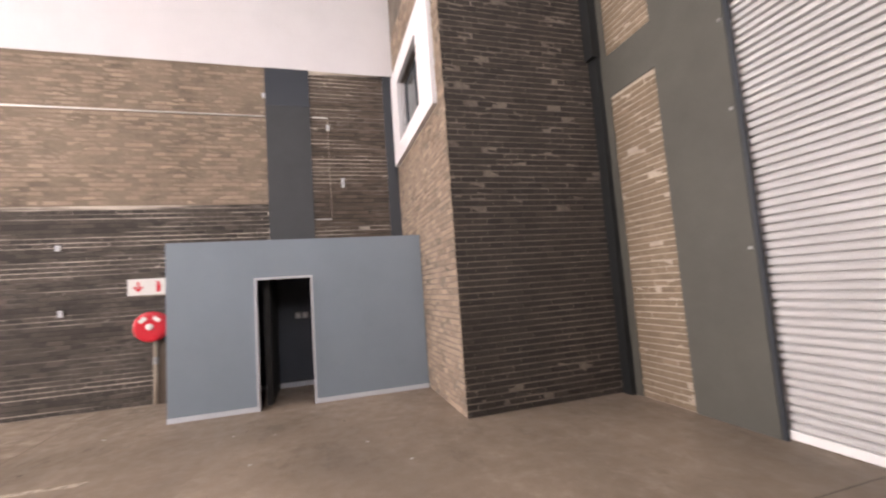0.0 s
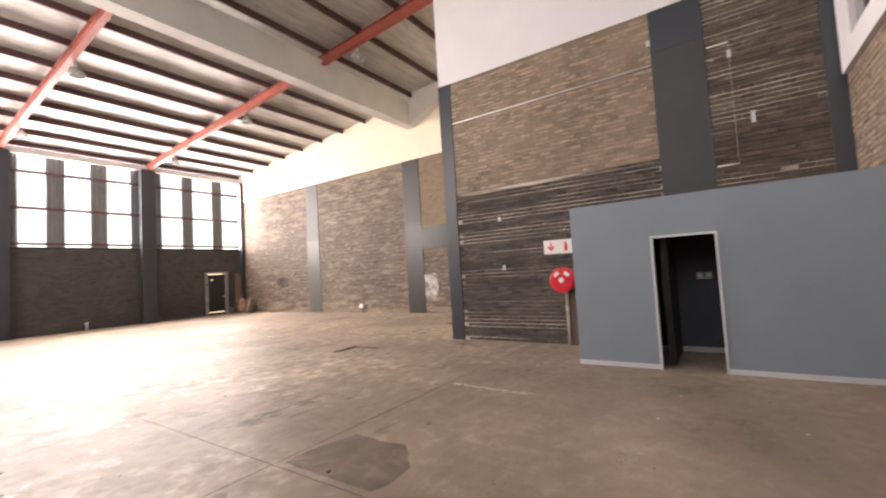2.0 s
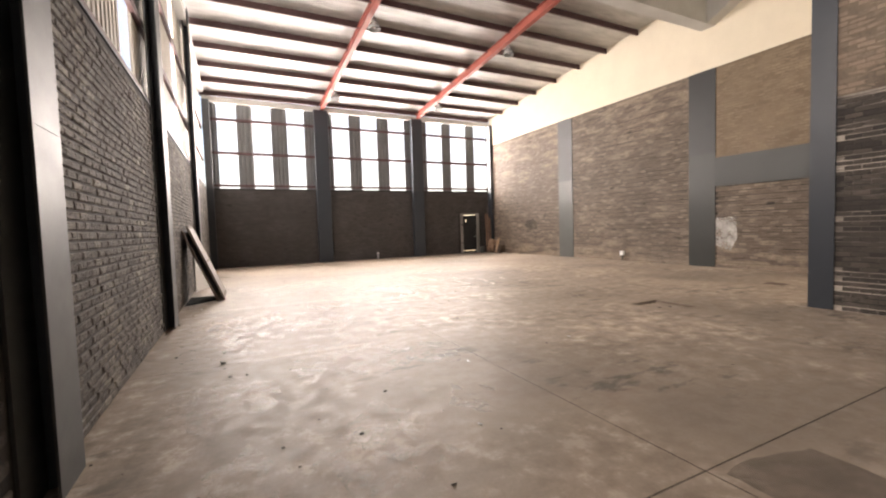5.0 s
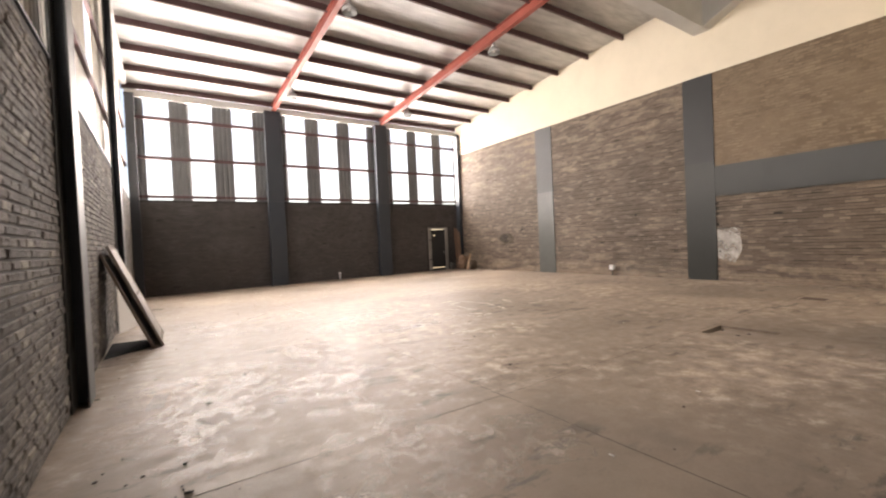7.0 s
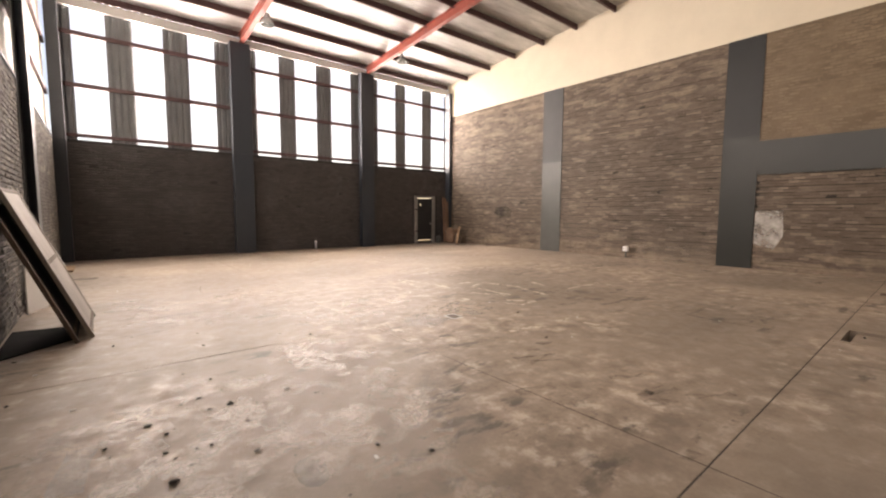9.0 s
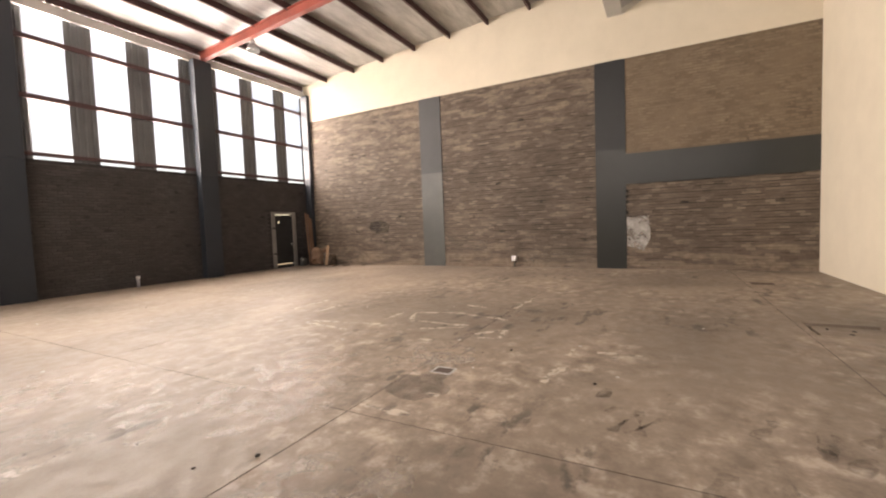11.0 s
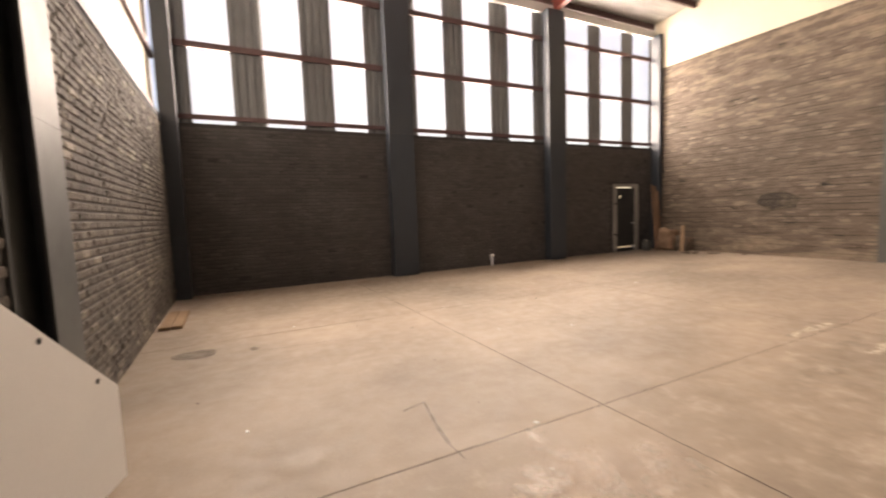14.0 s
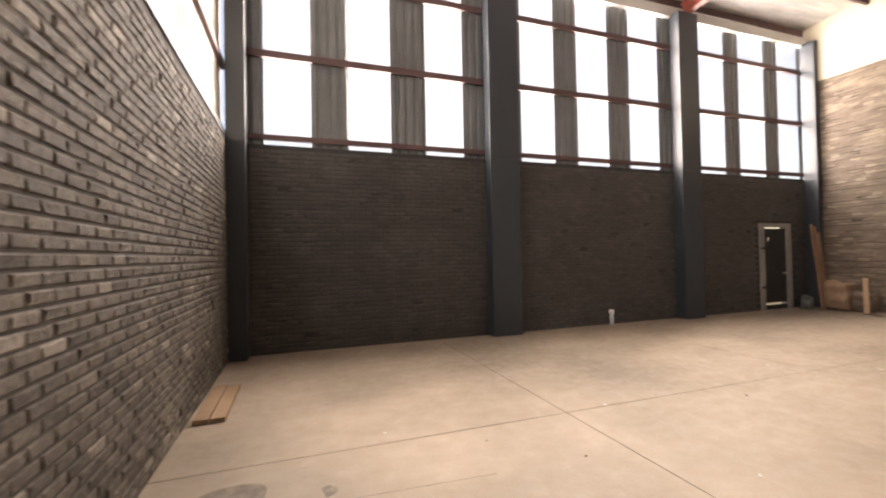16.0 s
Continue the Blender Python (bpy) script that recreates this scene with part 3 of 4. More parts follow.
def strip_wall(name, strips, a, b, z0, z1, turn, clad, label, girts):
    """Ribbed steel cladding with translucent strips and girts; turn maps the plane y = 0 into place."""
    root = thing(name, label, "window wall", kind="structure")
    root.matrix_world = turn
    edges = [a] + [e for s in strips for e in s] + [b]
    for i in range(0, len(edges), 2):
        if edges[i + 1] - edges[i] > 0.03:
            bm = bmesh.new()
            corrugated(bm, edges[i], edges[i + 1], z0, z1, 0)
            part("cladding", bm, clad, root)
    for s0, s1 in strips:
        pane = quick("pane", [(s0 + 0.002, 0.01, z0, s1 - 0.002, 0.014, z1)], M_SHEET, root, "translucent white sheet")
        pane.visible_shadow = False
    for z in girts:
        bm = bmesh.new()
        hh = 0.05 if z < SILL + 0.3 else 0.065
        box(bm, a, -0.07, z - hh, b, -0.058, z + hh)
        box(bm, a, -0.058, z + hh - 0.012, b, 0.0, z + hh)
        box(bm, a, -0.058, z - hh, b, 0.0, z - hh + 0.012)
        part("girt", bm, M_GIRT, root, "brown oxide steel girt")
    return root


strip_wall("window_far", FAR_STRIPS, 0.0, XR, SILL, 8.0, Matrix.Translation((0, YF + 0.12, 0)), M_CLAD, "grey ribbed cladding with tall translucent strip windows", (SILL + 0.17, 5.56, 7.15))
strip_wall("window_left", tuple((YF - b, YF - a) for a, b in reversed(LEFT_STRIPS)), 0.0, YF - YB, SILL, 8.6, Matrix.Translation((-0.12, YF, 0)) @ Matrix.Rotation(radians(90), 4, "Z") @ Matrix.Diagonal((-1, 1, 1, 1)), M_CLAD_L, "pale ribbed cladding with translucent strip windows above brick", (SILL + 0.15, 5.2, 6.7))
tagged(quick("trim_sill_far", [(0.0, YF + 0.03, SILL, 5.15, YF + 0.2, SILL + 0.02), (5.75, YF + 0.03, SILL, 10.55, YF + 0.2, SILL + 0.02), (11.15, YF + 0.03, SILL, XR, YF + 0.2, SILL + 0.02)], M_PIL), "grey cement sill under the strip windows", "sill", kind="structure")
tagged(quick("trim_coping_left", [(-0.11, YB, SILL, 0.012, YF - 0.36, SILL + 0.03)], M_COL_L), "dark capping strip on the brick wall", "capping", kind="structure")
tagged(quick("trim_eaves_far", [(0, YF - 0.06, 7.9, XR, YF + 0.05, 8.17)], M_CONC), "pale grey eaves beam above the strip windows", "beam", kind="structure")
tagged(quick("trim_eaves_left", [(-0.12, YB, 8.25, 0.1, YF - 0.3, 8.6)], M_CONC), "pale grey eaves beam along the wall", "beam", kind="structure")

# ---- roof ----
bm = bmesh.new()
box(bm, -0.1, YF + 0.055, 8.27, XR, YF + 0.075, 8.5)
box(bm, -0.1, YF + 0.055, 8.17, 0.3, YF + 0.075, 8.27)
for k in range(82):
    box(bm, 0.3 + k * 0.19, YF + 0.055, 8.17, 0.3 + k * 0.19 + 0.11, YF + 0.075, 8.27)
tagged(part("trim_eaves_closer", bm, M_CLAD), "notched closer strip with daylight gaps under the roof", "closer strip", kind="structure")
bm = bmesh.new()
y0, y1 = YB - 0.3, YF + 0.3
vs = []
for x, y, up in ((-0.4, y0, 0), (16.3, y0, 0), (16.3, y1, 0), (-0.4, y1, 0), (-0.4, y0, 0.1), (16.3, y0, 0.1), (16.3, y1, 0.1), (-0.4, y1, 0.1)):
    vs.append(bm.verts.new((x, y, roof_z(y) + up)))
for f in ((0, 1, 2, 3), (7, 6, 5, 4), (0, 4, 5, 1), (1, 5, 6, 2), (2, 6, 7, 3), (3, 7, 4, 0)):
    bm.faces.new([vs[i] for i in f])
tagged(part("ceiling", bm, M_FOIL), "sloping roof lined with silver foil insulation", "ceiling", kind="structure")
PURLINS = [23.42 - 1.582 * i for i in range(19)]
for y in PURLINS:
    bm = bmesh.new()
    z = roof_z(y)
    x0, x1 = -0.1, XR if y > BY else XB
    box(bm, x0, y - 0.006, z - 0.2, x1, y + 0.006, z)
    box(bm, x0, y, z - 0.012, x1, y + 0.07, z)
    box(bm, x0, y, z - 0.2, x1, y + 0.07, z - 0.188)
    tagged(part("purlin", bm, M_PURLIN), "dark oxide steel purlin under the roof lining", "purlin", "roof purlins")
for x in (5.45, 10.85):
    bm = bmesh.new()
    ya = YB if x < XB else BY
    beam_i(bm, (x, YF - 0.1, roof_z(YF) - 0.33), (x, ya, roof_z(ya) - 0.33), 0.18, 0.32)
    tagged(part("rafter", bm, M_RED), "red oxide painted steel rafter under the roof", "rafter", "roof rafters")
tagged(quick("cross_beam", [(-0.1, 9.4, 8.12, XR, 9.85, 9.15)], M_CONC), "deep pale grey concrete beam across the hall", "beam", kind="structure")

# ---- partition room ----
XP, PY0, PYE, PH = 8.84, -3.19, 0.84, 2.71
DY0, DY1, DH = -1.27, -0.44, 2.06
partition = tagged(quick("wall_partition", [(XP, DY1, 0, XP + 0.1, PYE, PH), (XP, PY0, 0, XP + 0.1, DY0, PH), (XP, DY0, DH, XP + 0.1, DY1, PH), (XP + 0.1, PYE - 0.1, 0, XB - 0.02, PYE, PH)], M_PART), "smooth blue-grey painted partition wall with a doorway", "wall", kind="structure")
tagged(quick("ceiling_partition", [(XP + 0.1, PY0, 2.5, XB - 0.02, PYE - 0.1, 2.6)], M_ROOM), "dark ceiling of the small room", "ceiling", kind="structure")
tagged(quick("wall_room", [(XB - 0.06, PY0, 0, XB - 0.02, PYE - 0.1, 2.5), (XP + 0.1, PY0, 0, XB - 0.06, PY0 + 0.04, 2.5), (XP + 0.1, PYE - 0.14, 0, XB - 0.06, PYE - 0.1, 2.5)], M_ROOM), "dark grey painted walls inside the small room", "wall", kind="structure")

# ---- doorway trim of the small room ----
door_frame = thing("door_1", "white steel door frame of an open dark doorway", "door frame", kind="structure")
quick("jamb", [(XP - 0.02, DY0 - 0.035, 0, XP + 0.11, DY0, DH)], M_SKIRT, door_frame)
quick("jamb", [(XP - 0.02, DY1, 0, XP + 0.11, DY1 + 0.035, DH)], M_SKIRT, door_frame)
quick("head", [(XP - 0.02, DY0 - 0.035, DH, XP + 0.11, DY1 + 0.035, DH + 0.035)], M_SKIRT, door_frame)
tagged(quick("baseboard", [(XP - 0.014, DY1 + 0.036, 0.002, XP, PYE, 0.075), (XP - 0.014, PY0, 0.002, XP, DY0 - 0.036, 0.075), (XB - 0.074, PY0 + 0.04, 0.002, XB - 0.06, PYE - 0.14, 0.09)], M_SKIRT), "pale grey painted skirting along the partition", "skirting", kind="structure")
# added panel; its black stands in for the unlit near side of the room
tagged(quick("wall_room_shade_panel", [(XP + 0.3, -0.6, 0, XB - 0.06, -0.5, 2.5)], M_BLACK), "black panel added as the dark near side of the small room", "wall", kind="structure")
switch = thing("light_switch", "pair of pale grey switch plates on dark wall", "switch")
for k in (0, 1):
    p = quick("plate", [(XB - 0.072, -1.16 + k * 0.13, 1.32, XB - 0.0605, -1.05 + k * 0.13, 1.44)], M_SKIRT, switch, bevel=0.003)
    quick("rocker", [(XB - 0.078, -1.13 + k * 0.13, 1.35, XB - 0.072, -1.08 + k * 0.13, 1.41)], M_WHITE, p)


def lathe(bm, profile, m, seg=28):
    """A turned shape about z from (radius, height) pairs."""
    rings = []
    for r, z in profile:
        rings.append([bm.verts.new(m @ Vector((r * math.cos(2 * math.pi * k / seg), r * math.sin(2 * math.pi * k / seg), z))) for k in range(seg)])
    for a, b in zip(rings, rings[1:]):
        for k in range(seg):
            bm.faces.new((a[k], a[(k + 1) % seg], b[(k + 1) % seg], b[k]))
    if profile[0][0] > 1e-4:
        bm.faces.new(rings[0][::-1])
    if profile[-1][0] > 1e-4:
        bm.faces.new(rings[-1])


# ---- fire hose reel and sign ----
def hose_reel(y, z):
    root = thing("fire_hose_reel", "red enamel fire hose reel on a blackened brick wall", "hose reel", at=(XB, y, z))
    turn = Matrix.Rotation(radians(-90), 4, "Y")
    bm = bmesh.new()
    lathe(bm, [(0.10, 0.03), (0.25, 0.05), (0.265, 0.055), (0.27, 0.065), (0.265, 0.075), (0.24, 0.07), (0.2, 0.062), (0.12, 0.064)], turn)
    part("back_disc", bm, M_REDG, root, smooth=True)
    bm = bmesh.new()
    lathe(bm, [(0.12, 0.2), (0.2, 0.215), (0.25, 0.205), (0.268, 0.2), (0.27, 0.21), (0.265, 0.222), (0.245, 0.228), (0.2, 0.235), (0.13, 0.225)], turn)
    part("front_disc", bm, M_REDG, root, smooth=True)
    bm = bmesh.new()
    for k in range(5):
        lathe(bm, [(0.17, 0.082 + k * 0.024), (0.196, 0.088 + k * 0.024), (0.2, 0.094 + k * 0.024), (0.196, 0.1 + k * 0.024), (0.17, 0.106 + k * 0.024)], turn)
    part("hose", bm, M_BLACK, root, "coiled black hose", smooth=True)
    bm = bmesh.new()
    lathe(bm, [(0.055, 0.225), (0.06, 0.24), (0.055, 0.262), (0.03, 0.27)], turn)
    part("hub", bm, M_PAPER, root, "pale round hub", smooth=True)
    for a in (-50, -130):
        bm = bmesh.new()
        m = turn @ Matrix.Rotation(radians(a + 90), 4, "Z")
        r = bmesh.ops.create_cube(bm, size=1, matrix=m @ Matrix.Translation((0.17, 0, 0.238)) @ Matrix.Diagonal((0.07, 0.12, 0.006, 1)))
        part("label_plate", bm, M_PAPER, root, "white label plate")
    bm = bmesh.new()
    tube(bm, (0, 0.0, 0), (-0.05, 0.0, 0), 0.03)
    part("bracket", bm, M_REDG, root)
    pipe = thing("water_pipe", "pale painted water pipe below the hose reel", "pipe", at=(XB - 0.05, y - 0.03, 0))
    bm = bmesh.new()
    tube(bm, (0, 0, 0), (0, 0, z - 0.25), 0.035)
    part("riser", bm, M_MORTAR_T, pipe, smooth=True)
    bm = bmesh.new()
    box(bm, 0.02, -0.22, 0, 0.05, 0.0, z - 0.28)
    part("backing_board", bm, M_WOOD_D, pipe, "bare plaster strip")
    bm = bmesh.new()
    tube(bm, (-0.0, 0, 0.72), (0, 0, 0.84), 0.042)
    tube(bm, (0, 0, 0.78), (-0.09, 0, 0.78), 0.014)
    part("stop_valve", bm, M_STEEL, pipe, "grey stop valve")


hose_reel(1.53, 1.4)


def wall_sign(y0, y1, z0, z1):
    root = thing("fire_sign", "white sign with red arrow and extinguisher symbols", "sign", at=(XB, y1, z0))
    w, h = y1 - y0, z1 - z0
    quick("panel", [(-0.012, -w, 0, -0.004, 0, h)], M_PAPER, root, bevel=0.001)
    for k in (0, 1):
        c = -w * (0.26 + 0.5 * k)
        bm = bmesh.new()
        def q(a, b, c2, d):
            box(bm, -0.0145, a, b, -0.0125, c2, d)
        if k == 0:
            q(c - 0.018, 0.14, c + 0.018, 0.245)
            for side in (-1, 1):
                vs = [bm.verts.new((-0.0145, c, 0.05)), bm.verts.new((-0.0145, c + side * 0.085, 0.155)), bm.verts.new((-0.0145, c + side * 0.05, 0.17)), bm.verts.new((-0.0145, c, 0.12))]
                bm.faces.new(vs)
            part("arrow", bm, M_REDG, root, "red arrow pointing down")
        else:
            q(c - 0.035, 0.05, c + 0.035, 0.19)
            q(c - 0.02, 0.19, c + 0.02, 0.225)
            q(c - 0.012, 0.225, c + 0.045, 0.245)
            part("symbol", bm, M_REDG, root, "red extinguisher symbol")


wall_sign(1.3, 1.95, 1.98, 2.28)


# ---- conduits and boxes on the block wall ----
def conduit(pts, r=0.014, label="thin white painted conduit on brick wall"):
    bm = bmesh.new()
    for a, b in zip(pts, pts[1:]):
        tube(bm, a, b, r, seg=10)
    tagged(part("conduit", bm, M_PAPER if r > 0.005 else M_MORTAR_T, smooth=True), label, "conduit")


cx = XB - 0.02
conduit([(cx, 4.14, 5.5), (cx, -0.48, 5.5)])
conduit([(cx, -1.4, 5.52), (cx, -1.72, 5.52)])
conduit([(cx, -1.72, 5.5), (cx, -1.72, 3.35)], 0.004)
conduit([(cx, -1.4, 3.32), (cx, -1.72, 3.32)])
for y, z, h in ((-1.72, 5.25, 0.12), (-1.98, 4.0, 0.2), (3.0, 2.85, 0.1), (2.95, 1.68, 0.12), (-0.46, 5.9, 0.1)):
    ob = thing("wall_box", "small white box fixed to brick wall", "electrical box", at=(XB, y, z))
    quick("base", [(-0.035, -0.03, 0, 0.0, 0.03, h)], M_PAPER, ob, bevel=0.003)
    quick("cover", [(-0.041, -0.026, 0.006, -0.036, 0.026, h - 0.006)], M_SKIRT, ob)

# ---- white framed window in the projection ----
win = thing("window_upper", "deep white plaster frame round a dark glazed window", "window", kind="structure")
OX, OZ, fy = (7.2, 10.4), (4.45, 6.45), YJ
quick("surround", [(OX[0], fy - 0.2, OZ[0], OX[1], fy + 0.07, WZ[0])], M_WHITE_WALL, win)
quick("surround", [(OX[0], fy - 0.2, WZ[1], OX[1], fy + 0.07, OZ[1])], M_WHITE_WALL, win)
quick("surround", [(OX[0], fy - 0.2, WZ[0], WX[0], fy + 0.07, WZ[1])], M_WHITE_WALL, win)
quick("surround", [(WX[1], fy - 0.2, WZ[0], OX[1], fy + 0.07, WZ[1])], M_WHITE_WALL, win)
t = 0.05
quick("sash", [(WX[0], fy - 0.16, WZ[0], WX[0] + t, fy - 0.1, WZ[1]), (WX[1] - t, fy - 0.16, WZ[0], WX[1], fy - 0.1, WZ[1]), (WX[0] + t, fy - 0.16, WZ[0], WX[1] - t, fy - 0.1, WZ[0] + t), (WX[0] + t, fy - 0.16, WZ[1] - t, WX[1] - t, fy - 0.1, WZ[1]), (8.84, fy - 0.155, WZ[0] + t, 8.88, fy - 0.105, WZ[1] - t)], M_COL, win, "dark window sash")
quick("pane", [(WX[0] + t, fy - 0.135, WZ[0] + t, 8.84, fy - 0.129, WZ[1] - t)], M_GLASS, win)
quick("pane", [(8.88, fy - 0.135, WZ[0] + t, WX[1] - t, fy - 0.129, WZ[1] - t)], M_GLASS, win)
tagged(quick("wall_room_behind", [(7.2, YB, 4.0, 10.8, YB + 0.05, 7.0), (7.2, YB, 3.95, 10.8, YJ - 0.3, 4.0), (7.2, YB, 7.0, 10.8, YJ - 0.3, 7.05), (10.75, YB, 4, 10.8, YJ - 0.3, 7)], M_ROOM), "dark room walls behind the upper window", "wall", kind="structure")


# ---- roller door ----
def roller_door(x0, x1, top):
    root = thing("roller_door", "white enamelled steel roller shutter door, closed", "roller door", at=(0, YB - 0.12, 0))
    pitch = 0.085
    prof = [(0.005, 0), (0.03, 0.003), (0.042, 0.01), (0.044, 0.034), (0.038, 0.055), (0.02, 0.07), (0.0, 0.074), (0.0, 0.08), (0.012, 0.083), (0.005, 0.085)]
    bm = bmesh.new()
    lo = [bm.verts.new((x0, d, z)) for d, z in prof]
    hi = [bm.verts.new((x1, d, z)) for d, z in prof]
    for i in range(len(prof) - 1):
        bm.faces.new((lo[i], hi[i], hi[i + 1], lo[i + 1]))
    first = part("slat", bm, M_SHUT, root, smooth=False)
    first.location.z = 0.1
    k = 1
    while 0.1 + k * pitch < top:
        ob = new("slat", first.data)
        ob.parent = root
        ob.location.z = 0.1 + k * pitch
        k += 1
    quick("bottom_bar", [(x0, -0.01, 0.012, x1, 0.07, 0.1)], M_WHITE, root, "white bottom bar", bevel=0.004)
    for x in (x0, x1):
        quick("guide_rail", [(x - 0.04, -0.03, 0, x + 0.04, -0.015, top), (x - 0.04, 0.085, 0, x + 0.04, 0.125, top), (x + (0.03 if x == x1 else -0.04), -0.015, 0, x + (0.04 if x == x1 else -0.03), 0.085, top)], M_COL, root, "dark steel guide rail")
    for z in (1.9, 3.4, 4.4):
        quick("bolt", [(x1 + 0.03, 0.125, z, x1 + 0.065, 0.15, z + 0.03)], M_STEEL, root)


roller_door(0.2, 4.7, 4.9)
# unseen wall added behind the closed shutter to keep daylight out
tagged(quick("wall_shutter_backing", [(0.0, YB - 0.5, 0, 4.9, YB - 0.35, 5.2)], M_OLIVE), "unseen wall added to close off the opening behind the shutter", "wall", kind="structure")


# ---- far door ----
def far_door(x0, x1, h):
    root = thing("door_2", "dark steel door in pale grey frame with daylight gaps", "door", kind="structure")
    y = YF - 0.03
    w = 0.19
    for name, b in (("jamb", (x0, y, 0, x0 + w, y + 0.2, h)), ("jamb", (x1 - w, y, 0, x1, y + 0.2, h)), ("head", (x0 + w, y, h - 0.11, x1 - w, y + 0.2, h))):
        quick(name, [b], M_FRAME, root, "pale grey steel frame", bevel=0.006)
    for z in (0.62, 1.75):
        quick("hinge", [(x0 + 0.02, y - 0.012, z, x0 + w - 0.01, y - 0.001, z + 0.06)], M_BLACK, root)
    leaf = quick("door_leaf", [(x0 + w + 0.001, y + 0.05, 0.19, x1 - w - 0.001, y + 0.09, 1.98), (x0 + w + 0.001, y + 0.05, 2.08, x1 - w - 0.001, y + 0.09, 2.35), (x0 + w + 0.001, y + 0.05, 1.98, x0 + w + 0.19, y + 0.09, 2.08), (x0 + w + 0.28, y + 0.05, 1.98, x1 - w - 0.001, y + 0.09, 2.08), (x0 + w + 0.001, y + 0.05, 0, x1 - w - 0.001, y + 0.09, 0.13)], M_BLACK, root, "near-black steel door leaf")
    quick("handle", [(x1 - w - 0.14, y + 0.0, 1.02, x1 - w - 0.05, y + 0.049, 1.06)], M_STEEL, leaf)


far_door(13.63, 14.98, 2.5)


# ---- pendant lamps ----
def pendant(x, y):
    rz = roof_z(y) - 0.48
    root = thing("pendant_lamp", "bell-shaped glass high-bay pendant lamp hung from rafter", "lamp", "high-bay lamps", at=(x, y, rz))
    bm = bmesh.new()
    tube(bm, (0, 0, 0.0), (0, 0, 0.3), 0.008, seg=8)
    part("hanger", bm, M_STEEL, root)
    bm = bmesh.new()
    lathe(bm, [(0.03, 0.02), (0.06, 0.0), (0.07, -0.09), (0.055, -0.12)], Matrix())
    part("ballast", bm, M_STEEL, root, "grey metal cap", smooth=True)
    bm = bmesh.new()
    lathe(bm, [(0.06, -0.11), (0.12, -0.16), (0.19, -0.24), (0.22, -0.31), (0.205, -0.37), (0.2, -0.365), (0.21, -0.31), (0.18, -0.245), (0.11, -0.165), (0.0, -0.125)], Matrix())
    part("shade", bm, M_LAMP, root, "clear prismatic glass bell", smooth=True)
    bm = bmesh.new()
    lathe(bm, [(0.02, -0.13), (0.03, -0.18), (0.05, -0.24), (0.03, -0.3), (0.0, -0.31)], Matrix())
    part("bulb", bm, M_PAPER, root, "unlit white bulb", smooth=True)
    bm = bmesh.new()
    bar(bm, (-0.18, 0.05, 0.36), (0.02, 0.02, 0.28), 0.012, 0.03)
    part("clamp", bm, M_STEEL, root)


def lamp_glass():
    m, nt, b, co = shader("prismatic_glass", 0.15)
    b.inputs["Base Color"].default_value = (0.62, 0.64, 0.64, 1)
    b.inputs["Transmission Weight"].default_value = 0.5
    return m


M_LAMP = lamp_glass()
for x in (5.62, 11.0):
    for y in (7.9, 14.3, 20.6):
        pendant(x, y)

# haunch of the cross beam on the side wall
bm = bmesh.new()
pts = [(9.4, 8.12), (9.4, roof_z(9.4)), (6.2, roof_z(6.2)), (6.6, roof_z(6.6) - 0.2)]
vs = [[bm.verts.new((x, y, z)) for y, z in pts] for x in (XR - 0.42, XR + 0.006)]
bm.faces.new(vs[0])
bm.faces.new(vs[1][::-1])
for i in range(4):
    bm.faces.new((vs[0][i], vs[0][(i + 1) % 4], vs[1][(i + 1) % 4], vs[1][i]))
tagged(part("beam_haunch", bm, M_CONC), "pale grey sloping concrete haunch on the cream wall", "beam", kind="structure")


# ---- leaning panels by the left wall ----
def leaning_frame(y0, y1, foot, top, z, name, label, sheet, mat, bars, th=0.045):
    """A panel or open frame whose foot stands out from the wall and whose head rests on it."""
    root = thing(name, label, "panel", at=(foot, y0, 0))
    up = Vector((top - foot, 0, z))
    L = up.length
    u = up.normalized()
    n = Vector((z, 0, foot - top)).normalized()
    w = y1 - y0
    m = Matrix((Vector((0, 1, 0)), u, n)).transposed().to_4x4()
    def slab(nm, a, b, c, d, t0, t1, mt, lab=""):
        bm = bmesh.new()
        box(bm, a, b, t0, c, d, t1, 0.004)
        bm.transform(m)
        part(nm, bm, mt, root, lab)
    if sheet:
        slab("sheet", 0.03, 0.03 + sheet, w - 0.03, L - 0.02, -0.012, 0.012, mat, "dusty pale face")
    for a in (0, w - 0.06):
        slab("stile", a, 0, a + 0.06, L, -th / 2, th / 2, M_WOOD_P if mat == M_WOOD_P else M_WOOD_D)
    for b in bars:
        slab("rail", 0.06, b * L, w - 0.06, b * L + 0.05, -th / 2 + 0.004, th / 2 - 0.004, M_WOOD_D)


leaning_frame(12.5, 13.9, 0.84, 0.1, 1.88, "timber_hoarding", "dusty pale timber-framed panel leaning against the brick wall", 0.001, M_WOOD_P, (0.03, 0.5, 0.965))
leaning_frame(13.53, 14.15, 0.74, 0.08, 1.5, "timber_trestle", "dark open timber frame leaning against the brick wall", 0, M_WOOD_D, (0.04, 0.48, 0.96), 0.035)
# black board: the shade behind the panels is put into its colour
leaning_frame(12.3, 13.5, 0.7, 0.03, 1.72, "timber_hoarding", "dark board leaning against the wall under another panel, shade in its black", 0.001, M_BLACK, (0.05, 0.96))

